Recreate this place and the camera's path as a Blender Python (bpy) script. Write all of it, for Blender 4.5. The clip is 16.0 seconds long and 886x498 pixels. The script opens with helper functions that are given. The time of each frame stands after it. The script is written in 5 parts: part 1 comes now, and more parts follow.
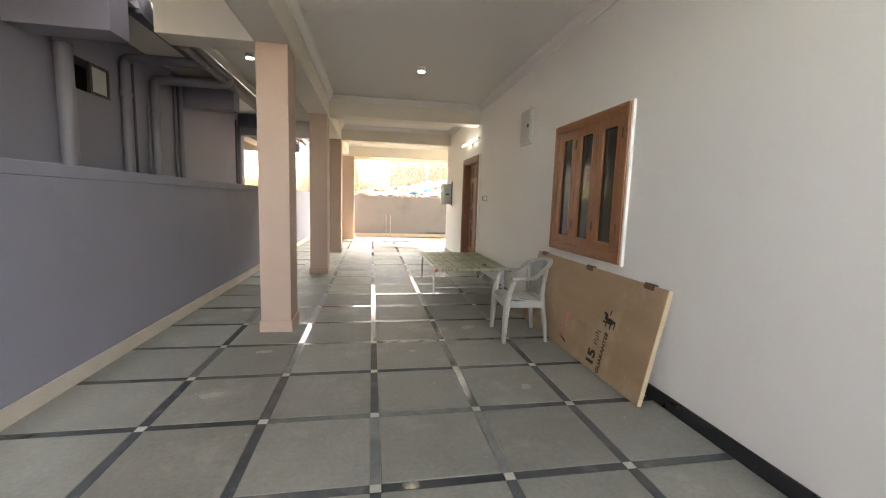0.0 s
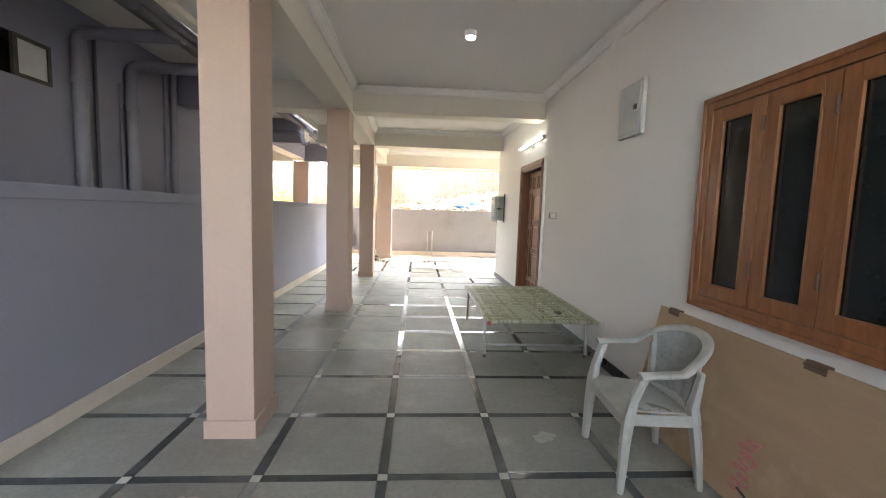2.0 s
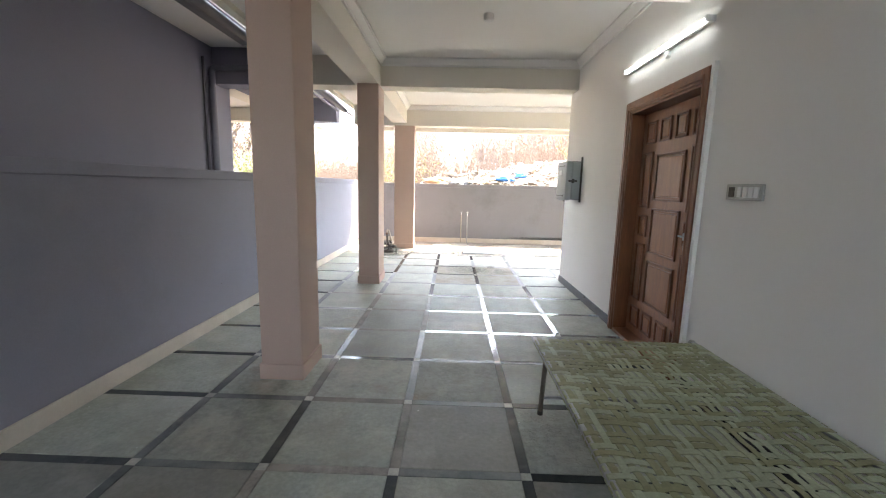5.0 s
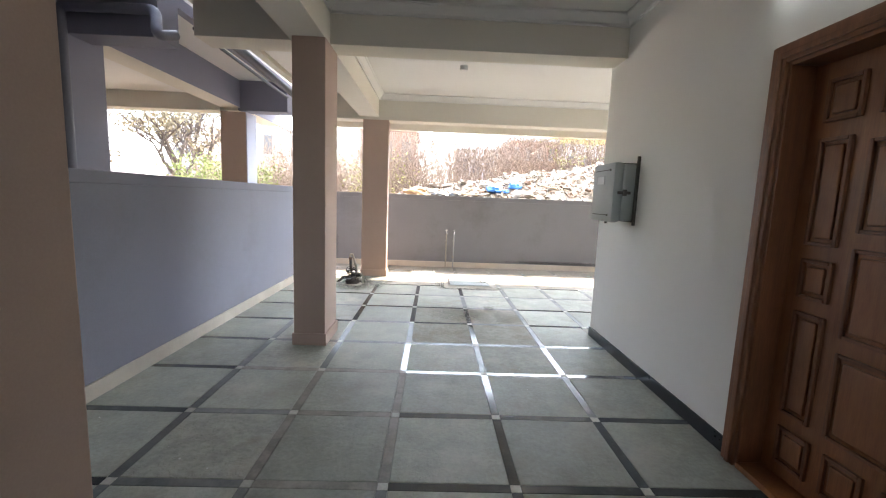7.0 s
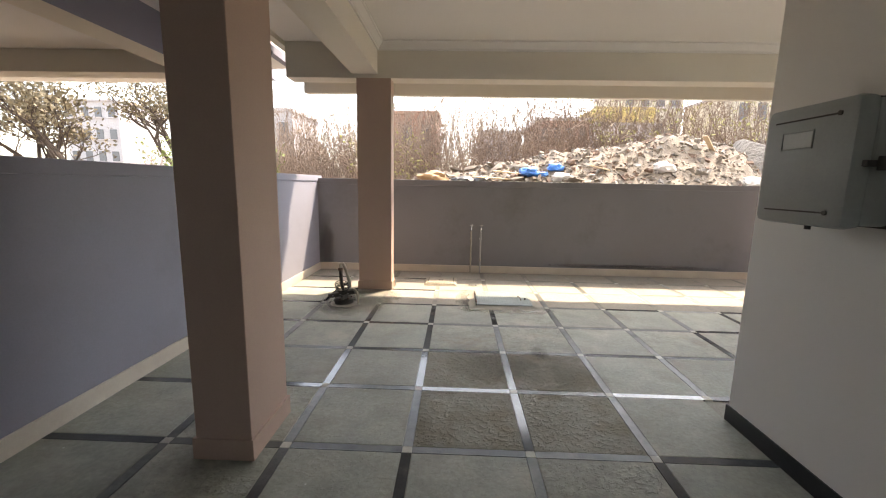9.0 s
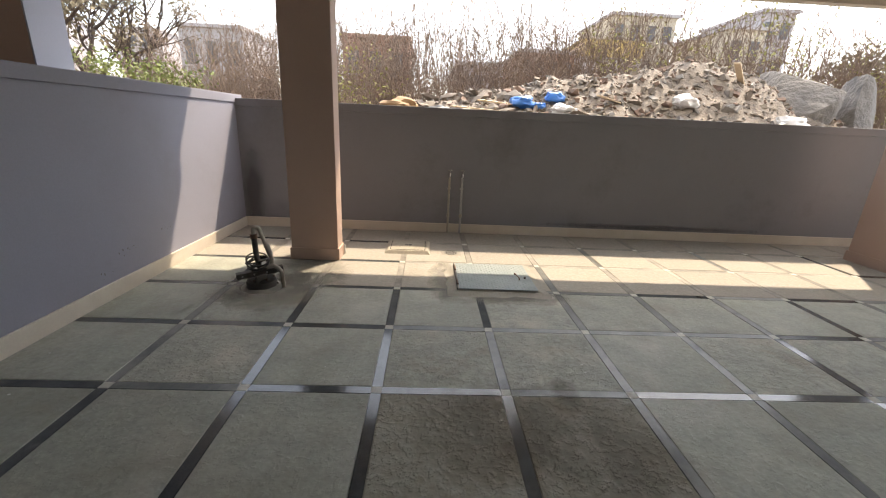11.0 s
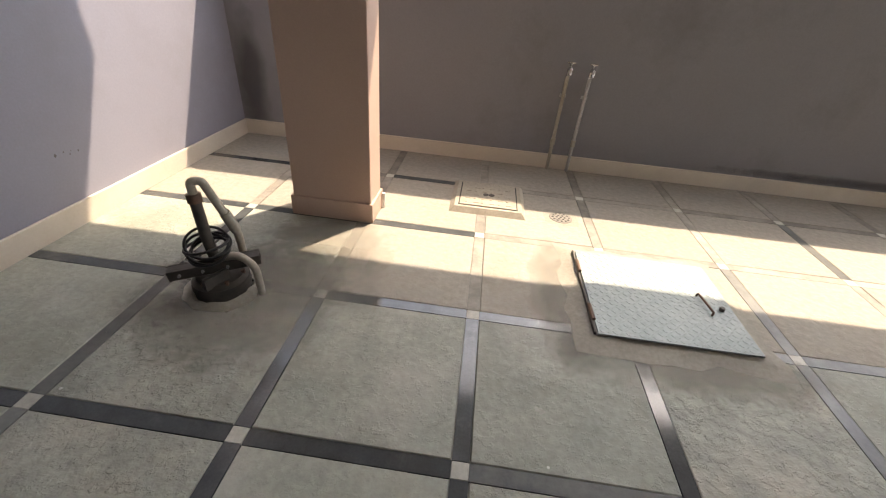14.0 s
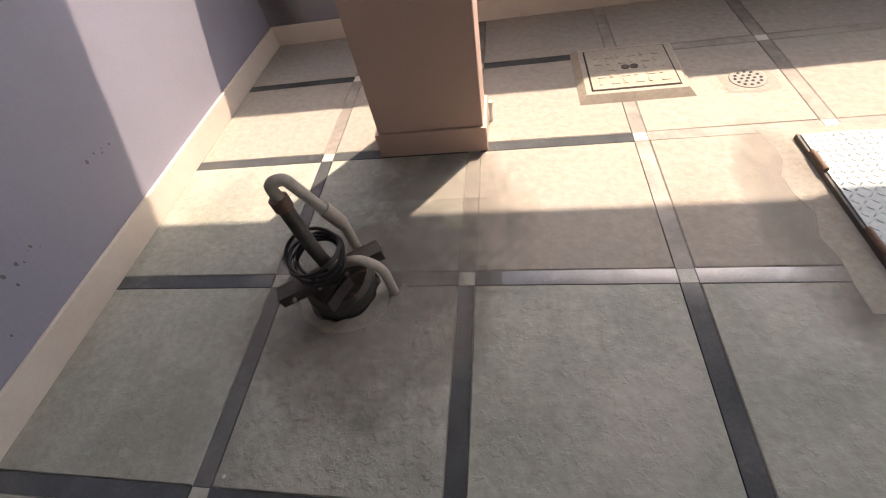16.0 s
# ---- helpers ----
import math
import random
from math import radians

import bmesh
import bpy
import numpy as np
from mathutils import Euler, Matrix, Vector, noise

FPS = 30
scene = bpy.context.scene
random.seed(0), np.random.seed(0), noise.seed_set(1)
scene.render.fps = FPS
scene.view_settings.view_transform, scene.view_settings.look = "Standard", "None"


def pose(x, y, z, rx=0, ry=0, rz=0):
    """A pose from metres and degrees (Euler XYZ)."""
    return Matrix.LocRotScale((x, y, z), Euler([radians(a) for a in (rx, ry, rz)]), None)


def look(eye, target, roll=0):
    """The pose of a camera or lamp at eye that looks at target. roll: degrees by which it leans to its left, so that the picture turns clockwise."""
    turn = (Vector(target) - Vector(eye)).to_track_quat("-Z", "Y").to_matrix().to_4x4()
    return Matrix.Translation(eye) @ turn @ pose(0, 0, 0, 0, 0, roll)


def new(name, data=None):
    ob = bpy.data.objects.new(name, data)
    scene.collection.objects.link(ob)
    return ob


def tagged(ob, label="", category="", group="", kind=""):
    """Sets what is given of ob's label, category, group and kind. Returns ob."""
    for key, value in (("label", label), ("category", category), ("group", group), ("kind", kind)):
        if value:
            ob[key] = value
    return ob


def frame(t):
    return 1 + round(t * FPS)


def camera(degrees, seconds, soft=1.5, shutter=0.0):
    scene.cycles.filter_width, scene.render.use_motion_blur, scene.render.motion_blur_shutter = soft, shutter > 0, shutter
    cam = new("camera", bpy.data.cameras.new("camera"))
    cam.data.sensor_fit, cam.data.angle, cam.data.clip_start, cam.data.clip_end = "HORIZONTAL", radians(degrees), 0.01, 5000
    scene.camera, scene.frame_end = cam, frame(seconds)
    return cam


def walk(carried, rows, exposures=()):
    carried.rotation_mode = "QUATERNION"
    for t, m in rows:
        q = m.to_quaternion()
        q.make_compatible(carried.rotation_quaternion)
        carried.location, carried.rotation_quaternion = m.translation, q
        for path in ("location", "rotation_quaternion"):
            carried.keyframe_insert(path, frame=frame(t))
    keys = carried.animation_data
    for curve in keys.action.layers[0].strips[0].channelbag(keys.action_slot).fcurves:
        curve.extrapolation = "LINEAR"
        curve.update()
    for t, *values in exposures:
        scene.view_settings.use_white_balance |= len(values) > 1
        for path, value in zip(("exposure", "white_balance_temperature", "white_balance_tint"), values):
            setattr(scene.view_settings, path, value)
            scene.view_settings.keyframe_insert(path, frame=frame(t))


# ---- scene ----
cam = camera(95.4, 16.0, soft=1.15)
PATH = [
    (0, (-0.03, -0.444, 1.373), (0.319, 1.511, 1.137), 1.8),
    (0.5, (-0.081, -0.098, 1.4), (0.14, 1.88, 1.205), 2.1),
    (1, (-0.007, 0.326, 1.411), (0.075, 2.312, 1.19), 0.9),
    (1.5, (0.093, 0.779, 1.41), (0.12, 2.771, 1.227), 2.4),
    (2, (0.156, 1.285, 1.449), (0.285, 3.273, 1.265), 1.8),
    (2.5, (0.251, 1.694, 1.44), (0.261, 3.684, 1.242), 1.5),
    (3, (0.272, 2.21, 1.45), (0.298, 4.203, 1.285), 1.5),
    (3.5, (0.285, 2.693, 1.431), (0.228, 4.678, 1.191), 1.7),
    (4, (0.318, 3.215, 1.435), (0.227, 5.195, 1.164), 2.1),
    (4.2, (0.293, 3.426, 1.435), (0.259, 5.405, 1.15), 1.5),
    (6.3, (0.247, 5.516, 1.438), (0.186, 7.49, 1.124), 1.1),
    (6.5, (0.238, 5.735, 1.432), (0.256, 7.72, 1.191), 1.7),
    (7, (0.208, 6.217, 1.438), (0.26, 8.201, 1.19), 2.2),
    (7.5, (0.259, 6.63, 1.425), (0.189, 8.608, 1.135), 1.1),
    (8, (0.195, 7.172, 1.415), (0.241, 9.157, 1.169), 2.9),
    (8.5, (0.232, 7.627, 1.428), (0.22, 9.614, 1.198), 0.2),
    (8.7, (0.239, 7.815, 1.438), (0.17, 9.796, 1.173), 0.9),
    (10.8, (0.221, 9.524, 1.346), (0.304, 11.474, 0.909), 4.1),
    (11, (0.23, 9.662, 1.321), (0.314, 11.57, 0.729), 2.7),
    (11.5, (0.269, 10.001, 1.269), (0.154, 11.828, 0.463), 0.3),
    (12, (0.26, 10.359, 1.197), (0.233, 12.02, 0.084), 1.5),
    (12.5, (0.172, 10.679, 1.196), (0.179, 12.282, 0.0), 2.4),
    (13, (0.134, 11.027, 1.218), (-0.004, 12.718, 0.158), -0.7),
    (13.5, (0.069, 11.214, 1.187), (-0.143, 12.956, 0.228), 2.3),
    (14, (-0.067, 11.471, 1.172), (-0.179, 13.141, 0.077), 5.4),
    (14.5, (-0.126, 11.68, 1.114), (-0.163, 13.217, -0.165), 0.5),
    (15, (-0.261, 11.857, 1.121), (-0.699, 13.122, -0.365), -1.2),
    (15.5, (-0.408, 11.934, 1.105), (-0.892, 13.074, -0.465), -9.1),
    (16, (-0.521, 12.048, 1.113), (-0.86, 13.25, -0.449), -13.9),
]
walk(cam, [(t, look(eye, target, roll)) for t, eye, target, roll in PATH],
     exposures=[(0.0, 5.2, 8500, 10), (1.5, 5.4, 7700, 8), (3.5, 5.2, 6950, 8), (7.0, 4.2, 6500, 7), (8.5, 3.33, 7350, 10), (11.0, 2.4, 7150, 9), (11.6, 3.0, 7250, 6), (13.2, 2.97, 7350, 8), (14.5, 2.7, 7200, 15), (16.0, 2.64, 7000, 19)])

# ---- light ----
SUN_AZ = math.atan2(0.405, 0.54)          # from +y towards +x
SUN_EL = math.atan2(1, math.hypot(0.405, 0.54))
world = bpy.data.worlds.new("world")
scene.world = world
world.use_nodes = True
wn = world.node_tree
sky = wn.nodes.new("ShaderNodeTexSky")
sky.sky_type, sky.sun_disc = "NISHITA", False
sky.sun_elevation, sky.sun_rotation = SUN_EL, SUN_AZ
sky.air_density, sky.dust_density, sky.ozone_density = 1.0, 1.6, 1.0
haze = wn.nodes.new("ShaderNodeHueSaturation")
haze.inputs["Saturation"].default_value = 0.6
wn.links.new(sky.outputs[0], haze.inputs["Color"])
wn.links.new(haze.outputs[0], wn.nodes["Background"].inputs[0])
wn.nodes["Background"].inputs[1].default_value = 0.14
sun = new("sun", bpy.data.lights.new("sun", "SUN"))
sun.data.energy, sun.data.angle, sun.data.color = 1.6, radians(0.6), (1.0, 0.86, 0.70)
sun.matrix_world = look((8.1, 10.8, 20), (0, 0, 0))


# ---- materials ----
def material(name, color, rough=0.7, metal=0.0, second=None, scale=3.0, fine=60.0, bump=0.15, mix=0.5, spec=0.5,
             per_object=0.0, rough_var=0.1, stretch=(1, 1, 1), dist=0.004, blotch=None, blotch_scale=1.0, blotch_edge=(0.52, 0.7), specks=None, stain=None, stain_edge=(0.56, 0.7), grain=0.3, cleft=None):
    m = bpy.data.materials.new(name)
    m.use_nodes = True
    n, l = m.node_tree.nodes, m.node_tree.links
    b = n["Principled BSDF"]
    b.inputs["Roughness"].default_value, b.inputs["Metallic"].default_value = rough, metal
    b.inputs["Specular IOR Level"].default_value = spec
    tc = n.new("ShaderNodeTexCoord")
    mp = n.new("ShaderNodeMapping")
    mp.inputs["Scale"].default_value = stretch
    geo = n.new("ShaderNodeNewGeometry")
    l.new(geo.outputs["Position"], mp.inputs[0])
    big, small = n.new("ShaderNodeTexNoise"), n.new("ShaderNodeTexNoise")
    for t, s, d in ((big, scale, 5), (small, fine, 3)):
        t.inputs["Scale"].default_value, t.inputs["Detail"].default_value = s, d
        t.inputs["Roughness"].default_value = 0.6
        l.new(mp.outputs[0], t.inputs["Vector"])
    second = second or tuple(c * 0.8 for c in color)
    ramp = n.new("ShaderNodeValToRGB")
    ramp.color_ramp.elements[0].position, ramp.color_ramp.elements[1].position = 0.5 - mix / 2, 0.5 + mix / 2
    ramp.color_ramp.elements[0].color, ramp.color_ramp.elements[1].color = (*second, 1), (*color, 1)
    l.new(big.outputs["Fac"], ramp.inputs[0])
    fm = n.new("ShaderNodeMix")
    fm.data_type, fm.blend_type = "RGBA", "OVERLAY"
    fm.inputs[0].default_value = grain
    l.new(ramp.outputs[0], fm.inputs[6])
    l.new(small.outputs["Fac"], fm.inputs[7])
    out = fm.outputs[2]
    if blotch:
        bt = n.new("ShaderNodeTexNoise")
        bt.inputs["Scale"].default_value, bt.inputs["Detail"].default_value = blotch_scale, 8
        bt.inputs["Roughness"].default_value = 0.68
        l.new(geo.outputs["Position"], bt.inputs["Vector"])
        br = n.new("ShaderNodeMapRange")
        br.inputs[1].default_value, br.inputs[2].default_value = blotch_edge
        br.inputs[4].default_value = 0.85
        l.new(bt.outputs["Fac"], br.inputs[0])
        bm_ = n.new("ShaderNodeMix")
        bm_.data_type = "RGBA"
        bm_.inputs[7].default_value = (*blotch, 1)
        l.new(br.outputs[0], bm_.inputs[0])
        l.new(out, bm_.inputs[6])
        out = bm_.outputs[2]
    if stain:
        t2 = n.new("ShaderNodeTexNoise")
        t2.inputs["Scale"].default_value, t2.inputs["Detail"].default_value, t2.inputs["Roughness"].default_value = 2.2, 6, 0.62
        off = n.new("ShaderNodeVectorMath")
        off.inputs[1].default_value = (7.3, 2.1, 5.0)
        l.new(geo.outputs["Position"], off.inputs[0])
        l.new(off.outputs[0], t2.inputs["Vector"])
        r2 = n.new("ShaderNodeMapRange")
        r2.inputs[1].default_value, r2.inputs[2].default_value = stain_edge
        r2.inputs[4].default_value = 0.7
        l.new(t2.outputs["Fac"], r2.inputs[0])
        m2 = n.new("ShaderNodeMix")
        m2.data_type = "RGBA"
        m2.inputs[7].default_value = (*stain, 1)
        l.new(r2.outputs[0], m2.inputs[0])
        l.new(out, m2.inputs[6])
        out = m2.outputs[2]
    if specks:
        vo = n.new("ShaderNodeTexVoronoi")
        vo.inputs["Scale"].default_value = 11.0
        l.new(geo.outputs["Position"], vo.inputs["Vector"])
        sp_ = n.new("ShaderNodeSeparateColor")
        l.new(vo.outputs["Color"], sp_.inputs[0])
        thr = n.new("ShaderNodeMath")
        thr.operation, thr.inputs[1].default_value = "MULTIPLY", 0.075
        l.new(sp_.outputs[0], thr.inputs[0])
        cmp_ = n.new("ShaderNodeMath")
        cmp_.operation = "LESS_THAN"
        l.new(vo.outputs["Distance"], cmp_.inputs[0])
        l.new(thr.outputs[0], cmp_.inputs[1])
        gate = n.new("ShaderNodeMath")
        gate.operation, gate.inputs[1].default_value = "GREATER_THAN", 0.72
        l.new(sp_.outputs[1], gate.inputs[0])
        both = n.new("ShaderNodeMath")
        both.operation = "MULTIPLY"
        l.new(cmp_.outputs[0], both.inputs[0])
        l.new(gate.outputs[0], both.inputs[1])
        m3 = n.new("ShaderNodeMix")
        m3.data_type = "RGBA"
        m3.inputs[7].default_value = (*specks, 1)
        l.new(both.outputs[0], m3.inputs[0])
        l.new(out, m3.inputs[6])
        out = m3.outputs[2]
    if per_object:
        oi = n.new("ShaderNodeObjectInfo")
        mr = n.new("ShaderNodeMapRange")
        mr.inputs[3].default_value, mr.inputs[4].default_value = 1 - per_object, 1 + per_object
        l.new(oi.outputs["Random"], mr.inputs[0])
        hs = n.new("ShaderNodeHueSaturation")
        l.new(mr.outputs[0], hs.inputs["Value"])
        l.new(out, hs.inputs["Color"])
        out = hs.outputs[0]
    l.new(out, b.inputs["Base Color"])
    rr = n.new("ShaderNodeMapRange")
    rr.inputs[3].default_value, rr.inputs[4].default_value = max(0.02, rough - rough_var), min(1, rough + rough_var)
    l.new(big.outputs["Fac"], rr.inputs[0])
    l.new(rr.outputs[0], b.inputs["Roughness"])
    if bump:
        bp = n.new("ShaderNodeBump")
        bp.inputs["Strength"].default_value, bp.inputs["Distance"].default_value = bump, dist
        l.new(small.outputs["Fac"], bp.inputs["Height"])
        l.new(bp.outputs[0], b.inputs["Normal"])
        if cleft:                            # flaked, hand-split stone: broad shallow steps under the grain
            cn, cr, cb = n.new("ShaderNodeTexNoise"), n.new("ShaderNodeValToRGB"), n.new("ShaderNodeBump")
            cn.inputs["Scale"].default_value, cn.inputs["Detail"].default_value, cn.inputs["Roughness"].default_value = cleft[0], 7, 0.62
            l.new(geo.outputs["Position"], cn.inputs["Vector"])
            for q, (pos, val) in enumerate(((0.52, 0.0), (0.585, 1.0))):
                cr.color_ramp.elements[q].position, cr.color_ramp.elements[q].color = pos, (val, val, val, 1)
            l.new(cn.outputs["Fac"], cr.inputs[0])
            cb.inputs["Strength"].default_value, cb.inputs["Distance"].default_value = cleft[1], cleft[2]
            l.new(cr.outputs[0], cb.inputs["Height"])
            l.new(cb.outputs[0], bp.inputs["Normal"])
    return m


def glowing(name, color, strength):
    m = bpy.data.materials.new(name)
    m.use_nodes = True
    b = m.node_tree.nodes["Principled BSDF"]
    b.inputs["Base Color"].default_value = (0.8, 0.8, 0.8, 1)
    b.inputs["Emission Color"].default_value, b.inputs["Emission Strength"].default_value = (*color, 1), strength
    return m


WHITE = material("white_wall_paint", (0.82, 0.80, 0.76), 0.75, second=(0.77, 0.75, 0.71), scale=0.9, fine=160, bump=0.05, mix=0.9, grain=0.08)
CEIL = material("white_ceiling_paint", (0.80, 0.78, 0.75), 0.8, second=(0.76, 0.74, 0.71), scale=0.7, fine=120, bump=0.04, mix=0.9, grain=0.08)
CREAM = material("cream_beam_paint", (0.74, 0.70, 0.61), 0.75, second=(0.70, 0.65, 0.56), scale=1.2, fine=120, bump=0.06, mix=0.9, grain=0.08)
PEACH = material("peach_column_paint", (0.52, 0.38, 0.31), 0.7, second=(0.47, 0.34, 0.275), scale=2.0, fine=120, bump=0.06, mix=0.9, grain=0.08)
LILAC = material("lilac_wall_paint", (0.285, 0.284, 0.342), 0.8, second=(0.24, 0.239, 0.288), scale=1.3, fine=90, bump=0.12, mix=0.8, grain=0.08,
                 blotch=(0.22, 0.215, 0.24), blotch_scale=0.9, blotch_edge=(0.54, 0.8))
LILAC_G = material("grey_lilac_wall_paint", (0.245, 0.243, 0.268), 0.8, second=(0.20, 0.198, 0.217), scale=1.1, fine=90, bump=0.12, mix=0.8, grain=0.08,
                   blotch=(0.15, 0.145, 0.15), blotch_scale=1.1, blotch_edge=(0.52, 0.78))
SKIRT = material("cream_skirting", (0.66, 0.60, 0.51), 0.6, second=(0.52, 0.46, 0.39), scale=2.5, fine=70, bump=0.1, grain=0.08)
NEIGH = material("grey_violet_paint", (0.275, 0.273, 0.335), 0.8, second=(0.23, 0.228, 0.28), scale=1.0, fine=80, bump=0.1, mix=0.8, grain=0.08)
SLAB = material("grey_green_stone_slab", (0.372, 0.374, 0.318), 0.6, cleft=(20, 0.28, 0.006), second=(0.245, 0.262, 0.222), scale=5.5, fine=38, bump=0.34, grain=0.32, mix=0.5, dist=0.006,
                per_object=0.13, blotch=(0.48, 0.455, 0.40), blotch_scale=1.7, blotch_edge=(0.52, 0.76), rough_var=0.14, specks=(0.62, 0.62, 0.58), stain=(0.225, 0.215, 0.165), stain_edge=(0.5, 0.72))
SLAB_R = material("rough_stone_slab", (0.38, 0.385, 0.33), 0.66, cleft=(24, 0.5, 0.008), second=(0.245, 0.25, 0.213), scale=8, fine=28, bump=0.5, grain=0.35, mix=0.45, dist=0.013,
                  per_object=0.12, blotch=(0.47, 0.44, 0.37), blotch_scale=2.6, blotch_edge=(0.5, 0.72), rough_var=0.16, specks=(0.6, 0.6, 0.56),
                  stain=(0.26, 0.22, 0.16))
# cleaner front slabs, also darkened in colour to offset the strong light there
SLAB_DIM = material("dimmed_clean_slab", (0.245, 0.242, 0.214), 0.58, cleft=(15, 0.15, 0.005), second=(0.172, 0.169, 0.15), scale=4.0, fine=36, bump=0.25, grain=0.28, mix=0.6, dist=0.005,
                  per_object=0.12, blotch=(0.40, 0.38, 0.335), blotch_scale=1.5, blotch_edge=(0.54, 0.78), rough_var=0.14, specks=(0.6, 0.58, 0.54))
SLAB_D = material("dust_covered_slab", (0.335, 0.300, 0.252), 0.8, cleft=(16, 0.15, 0.005), second=(0.285, 0.265, 0.23), scale=3.0, fine=32, bump=0.35, mix=0.8, dist=0.006,
                  per_object=0.06, blotch=(0.295, 0.29, 0.265), blotch_scale=2.4, blotch_edge=(0.55, 0.75), stain=(0.24, 0.205, 0.165), stain_edge=(0.6, 0.75))
SLAB_W = material("worn_brown_slab", (0.33, 0.32, 0.265), 0.75, cleft=(26, 0.6, 0.009), second=(0.25, 0.23, 0.18), scale=11, fine=26, bump=0.65, grain=0.4, mix=0.4, dist=0.014,
                  per_object=0.05, blotch=(0.36, 0.345, 0.29), blotch_scale=3.5, blotch_edge=(0.5, 0.7), stain=(0.20, 0.162, 0.105), stain_edge=(0.50, 0.68))
STRIP_S = material("sand_covered_strip", (0.15, 0.14, 0.125), 0.6, second=(0.21, 0.19, 0.16), scale=7, fine=60, bump=0.15, per_object=0.25,
                   blotch=(0.30, 0.275, 0.235), blotch_scale=4.0, blotch_edge=(0.44, 0.6))
STRIP = material("black_granite_strip", (0.045, 0.05, 0.054), 0.12, second=(0.08, 0.087, 0.09), scale=8, fine=120, bump=0.02, per_object=0.3,
                 blotch=(0.13, 0.135, 0.13), blotch_scale=5.0, blotch_edge=(0.56, 0.72), rough_var=0.07)
STRIP_D = material("dusty_granite_strip", (0.06, 0.068, 0.072), 0.36, second=(0.105, 0.112, 0.11), scale=9, fine=70, bump=0.12, per_object=0.35,
                   blotch=(0.165, 0.166, 0.155), blotch_scale=3.4, blotch_edge=(0.44, 0.62), rough_var=0.2)
DOT = material("pale_stone_square", (0.5, 0.49, 0.43), 0.5, second=(0.4, 0.39, 0.34), scale=12, per_object=0.15)
SPLASH = material("dried_plaster_splash", (0.42, 0.40, 0.36), 0.85, second=(0.31, 0.30, 0.265), scale=18, fine=80, bump=0.2, mix=0.5)
BED = material("dirty_grey_cement", (0.325, 0.305, 0.262), 0.9, second=(0.245, 0.228, 0.195), scale=7, fine=60, bump=0.4)
MORTAR = material("grey_cement", (0.37, 0.36, 0.31), 0.9, second=(0.28, 0.27, 0.235), scale=6, fine=70, bump=0.5)
BLACK = material("black_skirting", (0.02, 0.02, 0.022), 0.3, scale=5, fine=80, bump=0.03, blotch=(0.1, 0.095, 0.09), blotch_scale=4, blotch_edge=(0.58, 0.8))
WOOD = material("varnished_teak", (0.34, 0.138, 0.055), 0.36, second=(0.18, 0.066, 0.026), scale=4, fine=30, bump=0.12, stretch=(6, 6, 0.6), mix=0.6)
WOOD_D = material("dark_varnished_teak", (0.25, 0.10, 0.042), 0.38, second=(0.13, 0.048, 0.022), scale=4, fine=30, bump=0.12, stretch=(6, 6, 0.6), mix=0.6)
PLY = material("brown_plywood_face", (0.42, 0.29, 0.175), 0.6, second=(0.33, 0.22, 0.13), scale=2.2, fine=60, bump=0.06, stretch=(3, 0.6, 3), blotch=(0.5, 0.38, 0.25), blotch_scale=2.0, grain=0.08)
PLY_E = material("pale_plywood_edge", (0.6, 0.47, 0.32), 0.7, scale=10, stretch=(1, 1, 6))
DARK = material("dark_window_glass", (0.012, 0.016, 0.015), 0.08, second=(0.018, 0.022, 0.02), scale=2, bump=0, spec=0.6)
# near-black colour standing in for the darkness of unlit rooms, holes and joints
VOID = material("unlit_space_black", (0.02, 0.02, 0.022), 0.9, bump=0)
STEEL = material("galvanised_steel", (0.45, 0.45, 0.45), 0.38, 0.85, second=(0.33, 0.33, 0.34), scale=6, fine=60, bump=0.05)
CHROME = material("polished_chrome", (0.7, 0.7, 0.7), 0.15, 1.0, bump=0)
GREY_BOX = material("grey_enamel", (0.35, 0.365, 0.35), 0.45, second=(0.29, 0.305, 0.29), scale=4, fine=100, bump=0.05, grain=0.08)
PANEL = material("pale_grey_enamel", (0.56, 0.57, 0.55), 0.4, scale=3, bump=0.03, grain=0.08)
PLAST = material("grey_plastic", (0.38, 0.378, 0.345), 0.3, second=(0.32, 0.318, 0.29), scale=5, fine=90, bump=0.04, blotch=(0.5, 0.48, 0.42), blotch_scale=5, grain=0.08)
WEB_A = material("olive_plastic_webbing", (0.29, 0.29, 0.16), 0.55, second=(0.21, 0.21, 0.115), scale=8, fine=90, bump=0.1, per_object=0.12)
WEB_B = material("pale_green_webbing", (0.40, 0.42, 0.29), 0.55, second=(0.31, 0.33, 0.22), scale=8, fine=90, bump=0.1, per_object=0.12)
FILM = material("crinkled_film", (0.30, 0.31, 0.29), 0.12, second=(0.22, 0.23, 0.21), scale=9, fine=35, bump=0.5, dist=0.004, spec=0.7)


